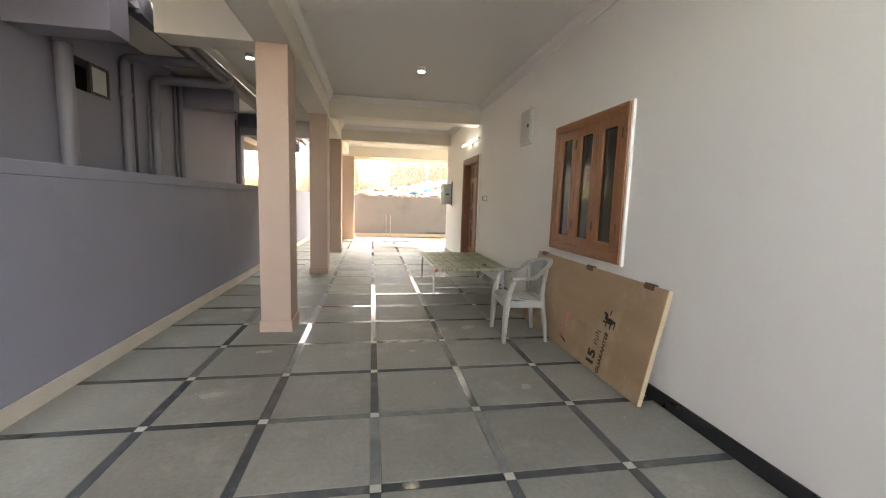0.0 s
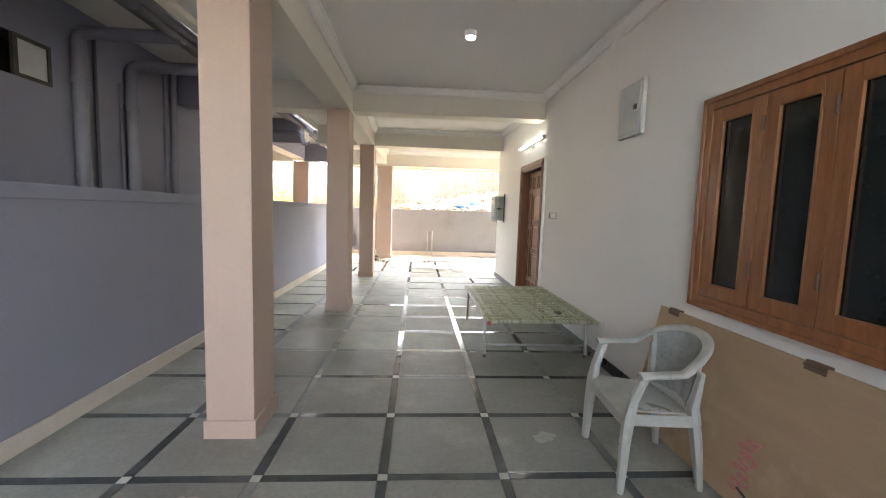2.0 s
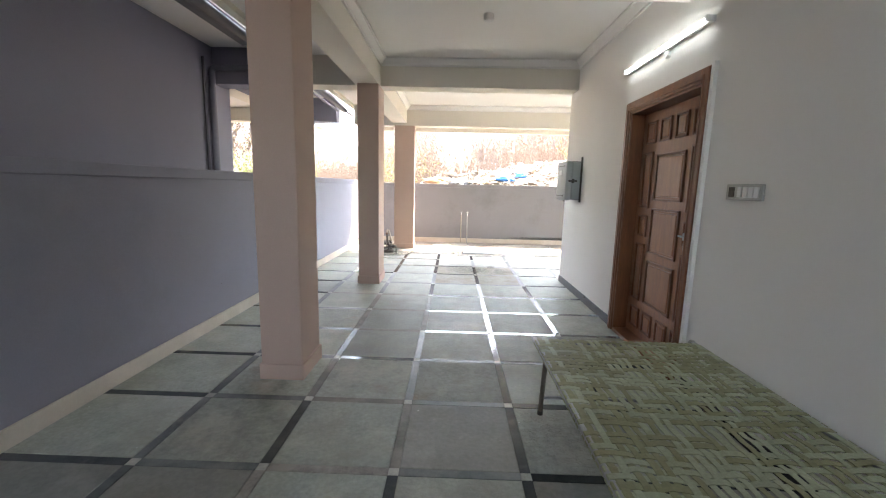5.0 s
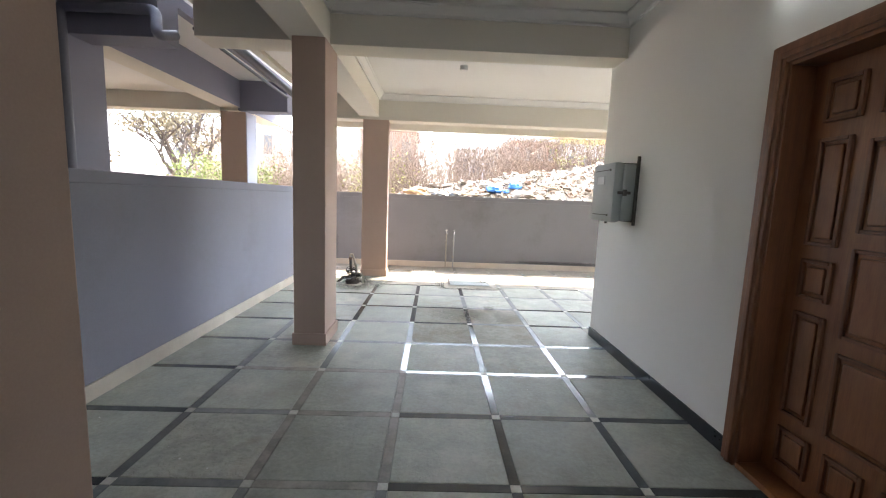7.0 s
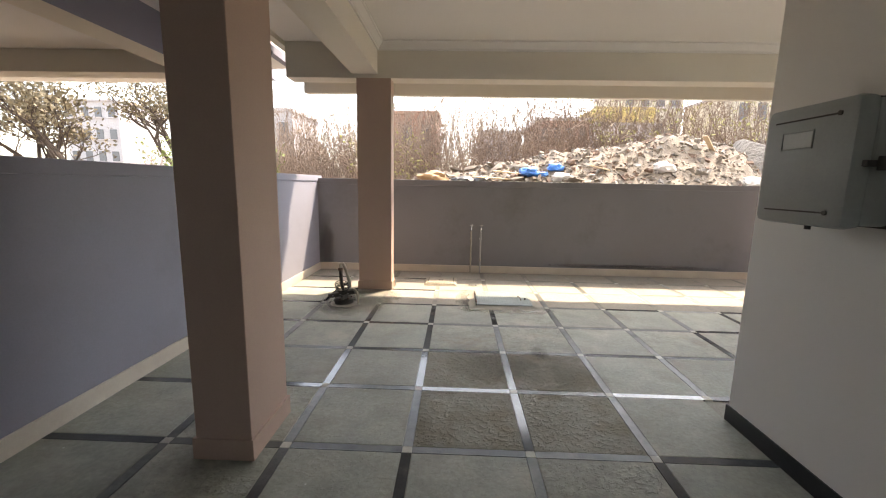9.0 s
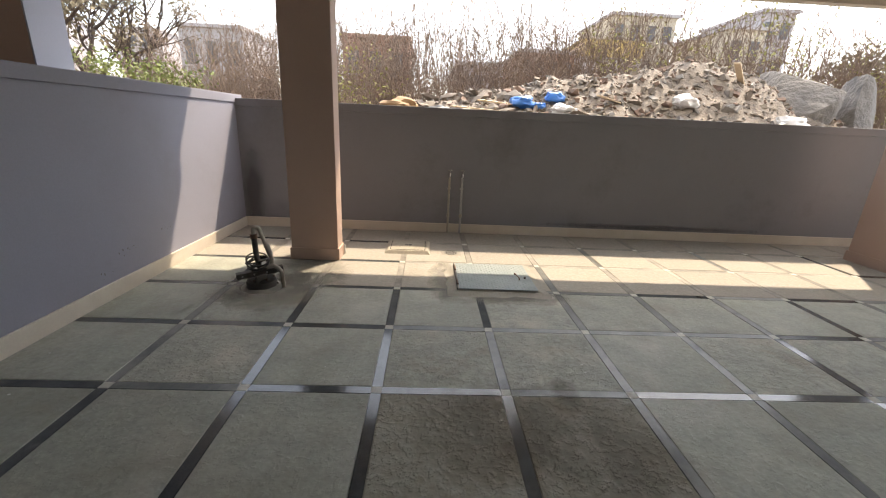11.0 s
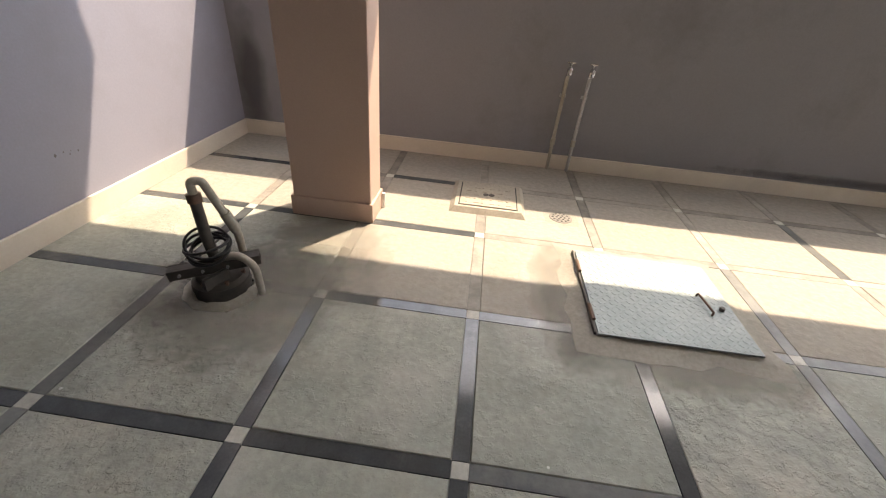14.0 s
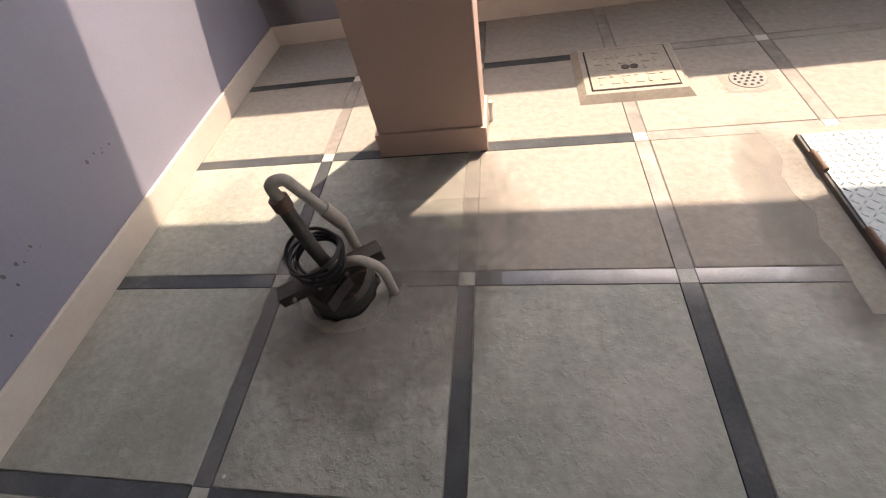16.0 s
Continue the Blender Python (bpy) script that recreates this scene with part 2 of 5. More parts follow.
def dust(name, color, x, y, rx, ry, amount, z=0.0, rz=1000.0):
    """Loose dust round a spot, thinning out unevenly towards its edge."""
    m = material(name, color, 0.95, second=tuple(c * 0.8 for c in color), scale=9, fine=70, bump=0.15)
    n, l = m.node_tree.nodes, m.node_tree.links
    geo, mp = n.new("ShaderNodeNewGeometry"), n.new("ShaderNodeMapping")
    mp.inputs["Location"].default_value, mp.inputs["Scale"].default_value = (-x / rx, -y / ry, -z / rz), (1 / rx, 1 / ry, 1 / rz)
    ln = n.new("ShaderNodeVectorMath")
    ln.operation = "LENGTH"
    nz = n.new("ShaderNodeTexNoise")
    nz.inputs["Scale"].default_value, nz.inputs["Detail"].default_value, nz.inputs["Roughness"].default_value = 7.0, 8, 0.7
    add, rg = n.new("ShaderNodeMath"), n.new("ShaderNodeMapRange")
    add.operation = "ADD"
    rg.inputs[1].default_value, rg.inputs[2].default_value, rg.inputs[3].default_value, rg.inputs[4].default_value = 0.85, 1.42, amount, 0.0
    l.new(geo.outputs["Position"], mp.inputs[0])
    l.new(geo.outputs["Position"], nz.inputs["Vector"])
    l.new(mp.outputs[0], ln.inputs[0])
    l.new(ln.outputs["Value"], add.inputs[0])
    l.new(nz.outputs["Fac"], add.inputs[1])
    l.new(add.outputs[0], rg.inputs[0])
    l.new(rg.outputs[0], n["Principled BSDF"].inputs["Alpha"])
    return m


BARK = material("dark_bark", (0.07, 0.05, 0.038), 0.9, scale=4, bump=0)
# lilac paint with sunlight mixed into its colour, for one column side
LILAC_SUNLIT = material("sunlit_lilac_side_paint", (0.44, 0.46, 0.55), 0.8, second=(0.39, 0.41, 0.49), scale=1.3, fine=90, bump=0.1, mix=0.8, grain=0.08)
SCUFF = material("dark_scuff_marks", (0.15, 0.135, 0.14), 0.9, scale=12, bump=0)
RED = material("red_plastic", (0.4, 0.03, 0.02), 0.4, scale=8)
PIPE_G = material("grey_painted_pipe", (0.195, 0.192, 0.235), 0.5, scale=3, fine=60, bump=0.08, grain=0.08)
PIPE_D = material("dark_pipe", (0.10, 0.10, 0.12), 0.5, scale=3, fine=60, bump=0.08, grain=0.08)
PVC = material("dusty_pvc_pipe", (0.40, 0.37, 0.31), 0.5, second=(0.3, 0.27, 0.22), scale=9, fine=60, bump=0.08)
IRON = material("dusty_black_iron", (0.045, 0.04, 0.036), 0.6, 0.2, second=(0.09, 0.08, 0.065), scale=9, fine=60, bump=0.25)
CABLE = material("black_cable", (0.015, 0.015, 0.015), 0.45, bump=0)
WHITE_P = material("white_plastic", (0.75, 0.75, 0.73), 0.35, bump=0)
PLATE = material("chequered_steel_plate", (0.19, 0.225, 0.23), 0.5, 0.3, second=(0.25, 0.28, 0.28), scale=5, fine=50, bump=0.1)
RUST = material("rusty_steel", (0.16, 0.10, 0.07), 0.7, 0.3, scale=9, fine=60, bump=0.2)
COVER = material("sand_concrete_cover", (0.40, 0.36, 0.29), 0.8, second=(0.30, 0.27, 0.22), scale=7, fine=60, bump=0.25)
INK = material("black_ink", (0.02, 0.018, 0.016), 0.7, bump=0)
PINK = material("pink_chalk", (0.55, 0.18, 0.2), 0.8, bump=0)
LAMP = glowing("lit_lamp", (1.0, 0.97, 0.92), 1.6)
TUBE = glowing("lit_tube", (0.92, 0.97, 1.0), 0.55)
DRAIN = material("dull_drain_steel", (0.20, 0.19, 0.17), 0.55, 0.4, second=(0.13, 0.125, 0.115), scale=12, fine=60, bump=0.1)
LEG_B = material("brown_tarnished_steel", (0.25, 0.21, 0.175), 0.5, 0.5, second=(0.16, 0.12, 0.095), scale=9, fine=60, bump=0.1)
SOIL = material("dry_soil", (0.27, 0.22, 0.165), 0.95, second=(0.2, 0.16, 0.12), scale=0.5, fine=8, bump=0.6, dist=0.05)
STEM = material("dry_stems", (0.155, 0.11, 0.085), 0.9, second=(0.21, 0.155, 0.12), scale=1.5, bump=0)
LEAF_DRY = material("dry_leaves", (0.19, 0.125, 0.06), 0.8, second=(0.12, 0.075, 0.04), scale=2, bump=0)
LEAF = material("green_leaves", (0.12, 0.17, 0.04), 0.7, second=(0.2, 0.21, 0.06), scale=2, bump=0)
LEAF_B = material("brown_green_leaves", (0.19, 0.15, 0.085), 0.7, second=(0.12, 0.095, 0.055), scale=2, bump=0)
LEAF_Y = material("yellow_green_leaves", (0.30, 0.27, 0.08), 0.7, second=(0.2, 0.2, 0.06), scale=2, bump=0)
RUBBLE = material("grey_brown_rubble", (0.225, 0.195, 0.165), 0.9, second=(0.13, 0.108, 0.09), scale=4, fine=22, bump=0.9, dist=0.03, per_object=0.3)
BOULDER = material("grey_boulder", (0.20, 0.188, 0.178), 0.9, second=(0.115, 0.108, 0.102), scale=2.6, fine=9, bump=1.0, dist=0.06)
SACK = material("brown_sack", (0.34, 0.22, 0.12), 0.8, scale=6)
BLUE = material("blue_plastic_bag", (0.05, 0.2, 0.6), 0.35, scale=5)
WHITEBAG = material("white_plastic_bag", (0.7, 0.7, 0.7), 0.4, scale=5)
BLACKBAG = material("black_plastic_bag", (0.03, 0.03, 0.03), 0.3, scale=5)
B_BRICK = material("red_brown_facade", (0.30, 0.17, 0.13), 0.85, scale=1, fine=6)
B_BEIGE = material("beige_facade", (0.52, 0.46, 0.37), 0.85, scale=0.6, fine=6)
B_YEL = material("yellow_facade", (0.50, 0.36, 0.12), 0.85, scale=0.6, fine=6)
B_GREY = material("grey_facade", (0.42, 0.40, 0.41), 0.85, scale=0.6, fine=6)
B_LIL = material("pale_facade", (0.50, 0.46, 0.46), 0.85, scale=0.6, fine=6)

B_GLASS = material("far_window_glass", (0.10, 0.10, 0.11), 0.3, bump=0)


# ---- mesh helpers ----
def box(bm, x0, x1, y0, y1, z0, z1, bevel=0.0, m=None):
    r = bmesh.ops.create_cube(bm, size=1)["verts"]
    t = Matrix.Translation(((x0 + x1) / 2, (y0 + y1) / 2, (z0 + z1) / 2)) @ Matrix.Diagonal((abs(x1 - x0), abs(y1 - y0), abs(z1 - z0), 1))
    bmesh.ops.transform(bm, matrix=(m @ t) if m else t, verts=r)
    if bevel:
        es = {e for v in r for e in v.link_edges}
        bmesh.ops.bevel(bm, geom=list(es), offset=bevel, segments=2, affect="EDGES", profile=0.6)
    return bm


def rod(bm, a, b, r0, r1=None, seg=12):
    a, b = Vector(a), Vector(b)
    r1 = r0 if r1 is None else r1
    d = b - a
    m = Matrix.Translation((a + b) / 2) @ d.to_track_quat("Z", "Y").to_matrix().to_4x4()
    bmesh.ops.create_cone(bm, cap_ends=True, segments=seg, radius1=r0, radius2=r1, depth=d.length, matrix=m)
    return bm


def sweep(bm, pts, r, seg=10, closed=False, flat=1.0):
    """A tube along a line of points."""
    pts = [Vector(p) for p in pts]
    n = len(pts)
    rings = []
    up = None
    for i, p in enumerate(pts):
        d = (pts[(i + 1) % n] - pts[i - 1]) if closed else (pts[min(i + 1, n - 1)] - pts[max(i - 1, 0)])
        d.normalize()
        if up is None:
            up = Vector((0, 0, 1)) if abs(d.z) < 0.9 else Vector((1, 0, 0))
        side = d.cross(up).normalized()
        up = side.cross(d).normalized()
        rad = r[i] if isinstance(r, (list, tuple)) else r
        rings.append([bm.verts.new(p + side * math.cos(2 * math.pi * k / seg) * rad + up * math.sin(2 * math.pi * k / seg) * rad * flat) for k in range(seg)])
    for i in range(n if closed else n - 1):
        A, B = rings[i], rings[(i + 1) % n]
        for k in range(seg):
            bm.faces.new((A[k], A[(k + 1) % seg], B[(k + 1) % seg], B[k]))
    if not closed:
        bm.faces.new(rings[0][::-1])
        bm.faces.new(rings[-1])
    return bm


def arc(pts, radius=0.06, steps=5):
    """Rounds the corners of a line of points."""
    pts = [Vector(p) for p in pts]
    out = [pts[0]]
    for a, b, c in zip(pts, pts[1:], pts[2:]):
        d0, d1 = (a - b), (c - b)
        r = min(radius, d0.length * 0.45, d1.length * 0.45)
        p, q = b + d0.normalized() * r, b + d1.normalized() * r
        for i in range(steps + 1):
            t = i / steps
            out.append((1 - t) ** 2 * p + 2 * t * (1 - t) * b + t * t * q)
    return out + [pts[-1]]


def mesh_of(name, bm, mat, smooth=False):
    me = bpy.data.meshes.new(name)
    bmesh.ops.recalc_face_normals(bm, faces=bm.faces)
    if smooth:
        for f in bm.faces:
            f.smooth = True
        for e in bm.edges:
            if len(e.link_faces) == 2 and e.calc_face_angle() > radians(38):
                e.smooth = False
    bm.to_mesh(me)
    bm.free()
    me.materials.append(mat)
    return me


def solid(name, bm, mat, label="", category="", group="", kind="", smooth=False):
    return tagged(new(name, mesh_of(name, bm, mat, smooth)), label, category, group, kind)


def part(name, bm, mat, parent, label="", smooth=False):
    ob = new(name, mesh_of(name, bm, mat, smooth))
    ob.parent = parent
    ob.matrix_parent_inverse = parent.matrix_basis.inverted() if parent.parent is None else Matrix.Identity(4)
    return tagged(ob, label)


def empty(name, label, category, group="", kind="", at=(0, 0, 0)):
    ob = new(name)
    ob.matrix_basis = Matrix.Translation(at)
    return tagged(ob, label, category, group, kind)


def B():
    return bmesh.new()


# ---- plan (metres) ----
P, Y0 = 0.672, 2.70                 # floor grid pitch, and one of its cross lines
XL, XR = -2.025, 1.98                # boundary wall face, house wall face
YC, YE = 10.50, 14.66               # house wall's corner, end wall face
XFAR, YBACK, YFRONT = 9.0, -4.6, -2.3
WTOP_L, WTOP_E = 1.54, 1.50
CEIL_Z, BEAM_Z = 3.18, 2.80

# house wall, with its window and door openings cut through
W0, W1, WZ0, WZ1 = 2.49, 3.79, 0.90, 2.195
D0, D1, DZ = 7.06, 8.40, 2.28
hw = B()
for y0, y1, z0, z1 in ((YFRONT, W0, 0, 3.3), (W0, W1, 0, WZ0), (W0, W1, WZ1, 3.3), (W1, D0, 0, 3.3), (D0, D1, DZ, 3.3), (D1, YC, 0, 3.3)):
    box(hw, XR, XR + 0.23, y0, y1, z0, z1)
solid("wall_east", hw, WHITE, "smooth white painted plaster house wall", "wall", kind="structure")
solid("wall_return", box(B(), XR + 0.23, XFAR, YC - 0.23, YC, 0, 3.3), WHITE, "white painted plaster wall round the corner", "wall", kind="structure")
solid("wall_far_east", box(B(), XFAR, XFAR + 0.2, YC - 0.23, YE + 0.2, 0, 1.5), LILAC, "lilac painted boundary wall", "wall", kind="structure")
# unseen upper-storey block, added to keep sun and sky off the sides
solid("house_upper", box(B(), XL, XFAR + 0.2, YFRONT, 14.44, 3.332, 8.0), WHITE, "unseen white block for the upper storeys, added to cast shade", "wall", kind="structure")
solid("house_front", box(B(), XR + 0.23, XFAR, YFRONT, YFRONT + 0.23, 0, 3.3), WHITE, "white painted front wall of the house", "wall", kind="structure")
# solid black blocks in place of the unlit rooms behind the openings
solid("window_room", box(B(), XR + 0.232, XR + 0.9, W0 - 0.3, W1 + 0.3, WZ0 - 0.3, WZ1 + 0.3), VOID, "black block standing for the unlit room behind the window", "wall", kind="structure")
solid("door_room", box(B(), XR + 0.232, XR + 0.9, D0 - 0.2, D1 + 0.2, -0.1, DZ + 0.3), VOID, "black block standing for the unlit room behind the door", "wall", kind="structure")


def low_wall(name, x0, x1, y0, y1, top, paint):
    ob = solid(name, box(B(), x0, x1, y0, y1, -0.2, top - 0.09, 0.004), paint, "lilac painted plaster boundary wall", "wall", kind="structure")
    o = 0.012
    cap = box(B(), x0 - o, x1 + o, y0 - o, y1 + o, top - 0.089, top, 0.006)
    part("coping", cap, paint, ob)
    return ob


skew = Matrix(((1, 0.0062, 0, -0.0062 * YE), (0, 1, 0, 0), (0, 0, 1, 0), (0, 0, 0, 1)))   # the boundary wall runs a little askew
west = low_wall("wall_west", XL - 0.15, XL, YBACK, YE + 0.15, WTOP_L, LILAC)
for ob in (west, *west.children):
    ob.data.transform(skew)
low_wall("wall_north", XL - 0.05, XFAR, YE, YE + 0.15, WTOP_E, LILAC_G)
# unseen wall added behind the start; its height trims the skylight coming in
solid("wall_south", box(B(), XL - 0.3, XFAR, YBACK - 0.2, YBACK - 0.001, -0.2, 2.5), LILAC, "unseen lilac wall at the entrance end, added to limit light", "wall", kind="structure")

solid("baseboard", box(B(), XL + 0.0005, XL + 0.018, YBACK, YE - 0.018, 0, 0.115, 0.003, skew), SKIRT, "cream stone skirting along the boundary wall", "skirting", kind="structure")
solid("baseboard", box(B(), XL, XFAR, YE - 0.018, YE, 0, 0.115, 0.003), SKIRT, "cream stone skirting along the end wall", "skirting", kind="structure")
bb = B()
for y0, y1 in ((YFRONT, D0 - 0.02), (D1 + 0.02, YC + 0.012)):
    box(bb, XR - 0.012, XR, y0, y1, 0, 0.10, 0.002)
box(bb, XR - 0.012, XFAR, YC, YC + 0.012, 0, 0.10, 0.002)
solid("baseboard", bb, BLACK, "black polished stone skirting along the white wall", "skirting", kind="structure")

# ceiling, beams, cornices
solid("ceiling", box(B(), XL + 0.05, XFAR + 0.2, YFRONT, 14.45, CEIL_Z, CEIL_Z + 0.15), CEIL, "white painted ceiling slab", "ceiling", kind="structure")
BX0, BX1 = -1.13, -0.80
beams = (("beam", BX0, BX1, YFRONT, 13.449, BEAM_Z, CEIL_Z, "long cream painted concrete beam over the columns"),
         ("beam", BX1, XR, 7.21, 7.51, 2.83, CEIL_Z, "cream painted cross beam"),
         ("beam", BX1, XR, 10.16, 10.46, 2.81, CEIL_Z, "cream painted cross beam"),
         ("beam", XL + 0.05, XFAR, 13.451, 13.72, 2.75, CEIL_Z, "cream painted cross beam at the open end"),
         ("beam", XL + 0.05, BX0, 3.78, 4.10, BEAM_Z, CEIL_Z, "short cream painted cantilever beam"),
         ("beam", XL + 0.05, BX0, 7.10, 7.40, BEAM_Z, CEIL_Z, "short cream painted cantilever beam"),
         ("beam", XL + 0.05, BX0, 10.05, 10.36, 2.79, CEIL_Z, "short cream painted cantilever beam"),
         ("beam", -1.22, XFAR, 14.452, 14.56, 2.75, CEIL_Z + 0.15, "cream painted slab edge beam"),
         ("beam", XL - 0.05, -1.2205, 14.33, 14.449, 2.75, CEIL_Z - 0.002, "cream painted slab edge beam, set back"),
         ("beam", XL - 0.05, XL + 0.049, YFRONT, 14.45, CEIL_Z - 0.06, CEIL_Z + 0.15, "cream painted slab edge"))
for nm, x0, x1, y0, y1, z0, z1, lb in beams:
    solid(nm, box(B(), x0, x1, y0, y1, z0, z1, 0.004), CREAM, lb, "beam", kind="structure")


def cornice(a, b, inward):
    """A stepped moulding under the ceiling from a to b, its face towards inward."""
    a, b, n = Vector((*a, 0)), Vector((*b, 0)), Vector((*inward, 0))
    prof = [(0, 0), (0.09, 0), (0.09, -0.018), (0.075, -0.022), (0.05, -0.05), (0.03, -0.075), (0.022, -0.08), (0.022, -0.1), (0, -0.1)]
    bm = B()
    ends = []
    for p in (a, b):
        ends.append([bm.verts.new(p + n * u + Vector((0, 0, CEIL_Z - 0.001 + v))) for u, v in prof])
    k = len(prof)
    for i in range(k):
        bm.faces.new((ends[0][i], ends[0][(i + 1) % k], ends[1][(i + 1) % k], ends[1][i]))
    bm.faces.new(ends[0][::-1])
    bm.faces.new(ends[1])
    solid("trim", bm, CEIL, "white moulded plaster cornice", "cornice", kind="structure")


for ya, yb in ((YFRONT, 7.21), (7.51, 10.16), (10.46, 13.45)):
    yr = min(yb, YC)
    cornice((BX1, ya), (BX1, yb), (1, 0))
    if ya < 10:
        cornice((XR, ya), (XR, yr), (-1, 0))
    cornice((BX1, yb), (XR if yb < 12 else XFAR, yb), (0, -1))
    if ya > 0:
        cornice((BX1, ya), (XR, ya), (0, 1))


def column(x0, x1, y0, y1, z1=BEAM_Z):
    ob = solid("column", box(B(), x0, x1, y0, y1, 0, z1, 0.006), PEACH, "peach painted square concrete column", "column", "columns of the parking bay", "structure")
    bm = box(B(), x0 - 0.013, x1 + 0.013, y0 - 0.013, y1 + 0.013, 0, 0.115, 0.003)
    part("plinth", bm, PEACH, ob)
    return ob


column(-1.12, -0.83, 3.76, 4.12)
column(-1.11, -0.81, 6.99, 7.38)
column(-1.085, -0.79, 9.96, 10.40)
column(-1.07, -0.625, 13.44, 13.65, 2.75)
column(5.2, 5.65, 13.6, 14.05, 2.75)

# ---- the neighbour's side ----
NX = -3.2
nb = empty("neighbour_building", "grey-violet painted concrete building across the boundary wall", "building")
Wy0, Wy1, Wz0, Wz1 = 4.67, 5.29, 2.465, 2.81
for y0, y1, z0, z1 in ((-6, Wy0, -0.2, 7), (Wy1, 10.60, -0.2, 7), (Wy0, Wy1, -0.2, Wz0), (Wy0, Wy1, Wz1, 7)):
    part("wall", box(B(), NX - 0.23, NX, y0, y1, z0, z1), NEIGH, nb)
part("wall", box(B(), NX - 0.23, NX, 10.60, 16.0, 3.3, 7), NEIGH, nb)
# black block, its colour standing for the unlit inside of the window
part("window_back", box(B(), NX - 1.0, NX - 0.24, Wy0 - 0.3, Wy1 + 0.3, Wz0 - 0.3, Wz1 + 0.3), VOID, nb)
win = part("window", box(box(box(box(B(), NX - 0.02, NX + 0.012, Wy0 + 0.27, Wy0 + 0.31, Wz0, Wz1), NX - 0.02, NX + 0.012, Wy1 - 0.03, Wy1, Wz0, Wz1),
                             NX - 0.02, NX + 0.012, Wy0 + 0.311, Wy1 - 0.031, Wz0, Wz0 + 0.03), NX - 0.02, NX + 0.012, Wy0 + 0.311, Wy1 - 0.031, Wz1 - 0.03, Wz1), IRON, nb, "dark framed small window")
part("pane", box(B(), NX - 0.012, NX - 0.004, Wy0 + 0.311, Wy1 - 0.031, Wz0 + 0.031, Wz1 - 0.031), PANEL, win, "pale frosted pane")
part("slab_soffit", box(B(), NX + 0.001, -2.46, -6, 15.2, 3.30, 3.45), CEIL, nb, "white painted projecting slab")
part("edge_beam", box(B(), -2.459, -2.36, -6, 15.2, 3.19, 3.299), NEIGH, nb)
# shaded underside of the slab edge, its shade put into the dark colour
part("edge_soffit", box(B(), -2.459, -2.19, 4.3, 9.6, 3.14, 3.188), PIPE_D, nb, "underside of the slab edge, coloured dark for its shade")
for y in (3.85, 7.17, 10.17, 13.42):
    part("cantilever_beam", box(B(), NX + 0.002, -2.36, y, y + 0.30, 2.80, 3.297, 0.005), NEIGH, nb)
part("long_beam", box(B(), -3.50, -3.16, 10.602, 15.2, 2.85, 3.298, 0.005), NEIGH, nb)
part("beam_soffit", box(B(), -3.498, -3.164, 10.604, 15.198, 2.845, 2.8495), CREAM, nb, "cream painted underside of the beam")
part("far_ceiling", box(B(), -12, -3.501, 6, 15.2, 3.06, 3.298), CEIL, nb, "white ceiling of the parking bay next door")
part("far_beam", box(B(), -12, -3.502, 13.42, 13.72, 2.78, 3.059, 0.005), CREAM, nb, "cream painted beam")
part("far_column", box(B(), -3.50, -3.07, 13.42, 13.80, -0.2, 2.779, 0.005), PEACH, nb, "peach painted column")
# thin skin on the column's sunny side, sunlight put into its pale colour
part("column_side", box(B(), -3.069, -3.055, 13.421, 13.80, -0.2, 2.779, 0.003), LILAC_SUNLIT, nb, "lilac painted side of the column, paled as if sunlit")
part("far_wall", box(B(), -12, -11.8, 6, 15.2, -0.2, 3.059), WHITE, nb, "white plaster wall")
part("back_wall", box(B(), -11.8, NX - 0.23, 6, 6.2, -0.2, 3.059), WHITE, nb, "white plaster wall")
part("low_wall", box(B(), -11.8, -2.25, 15.0, 15.15, -0.2, 1.35), LILAC, nb, "lilac low wall")


def wall_pipe(pts, r, mat, name="drain_pipe", label="grey painted drain pipe fixed to the wall", clamps=()):
    th = empty(name, label, "pipe", "pipes on the neighbouring wall")
    part("pipe", sweep(B(), arc(pts, r * 1.6), r, 12), mat, th, smooth=True)
    for z in clamps:
        p = pts[0]
        part("collar", rod(B(), (p[0], p[1], z - 0.03), (p[0], p[1], z + 0.03), r * 1.2, seg=14), mat, th, smooth=True)
    return th


wall_pipe([(NX + 0.075, 4.45, 0.0), (NX + 0.075, 4.45, 2.98)], 0.075, PIPE_G, clamps=(2.86, 1.2))
wall_pipe([(NX + 0.06, 5.53, 0.0), (NX + 0.06, 5.53, 3.05), (-2.16, 5.53, 3.05)], 0.06, PIPE_G, clamps=(1.2, 2.6))
wall_pipe([(NX + 0.02, 5.78, 0.0), (NX + 0.02, 5.78, 3.1), (-2.4, 5.75, 3.1)], 0.018, PIPE_D, "conduit", "thin dark conduit on the wall")
wall_pipe([(NX + 0.065, 6.24, 0.0), (NX + 0.065, 6.24, 2.98), (-2.14, 6.24, 2.98), (-2.14, 6.24, 3.2)], 0.065, PIPE_G, clamps=(1.2, 2.5))
wall_pipe([(NX + 0.02, 6.13, 0.0), (NX + 0.02, 6.13, 2.75)], 0.02, PIPE_G, "conduit", "thin grey conduit on the wall")
wall_pipe([(NX + 0.025, 6.93, 0.0), (NX + 0.025, 6.93, 3.28)], 0.025, PIPE_G, "conduit", "thin grey conduit on the wall")
wall_pipe([(NX + 0.045, 7.07, 0.0), (NX + 0.045, 7.07, 3.2), (-2.32, 7.07, 3.2), (-2.32, 7.07, 3.29)], 0.045, PIPE_G, clamps=(1.2,))
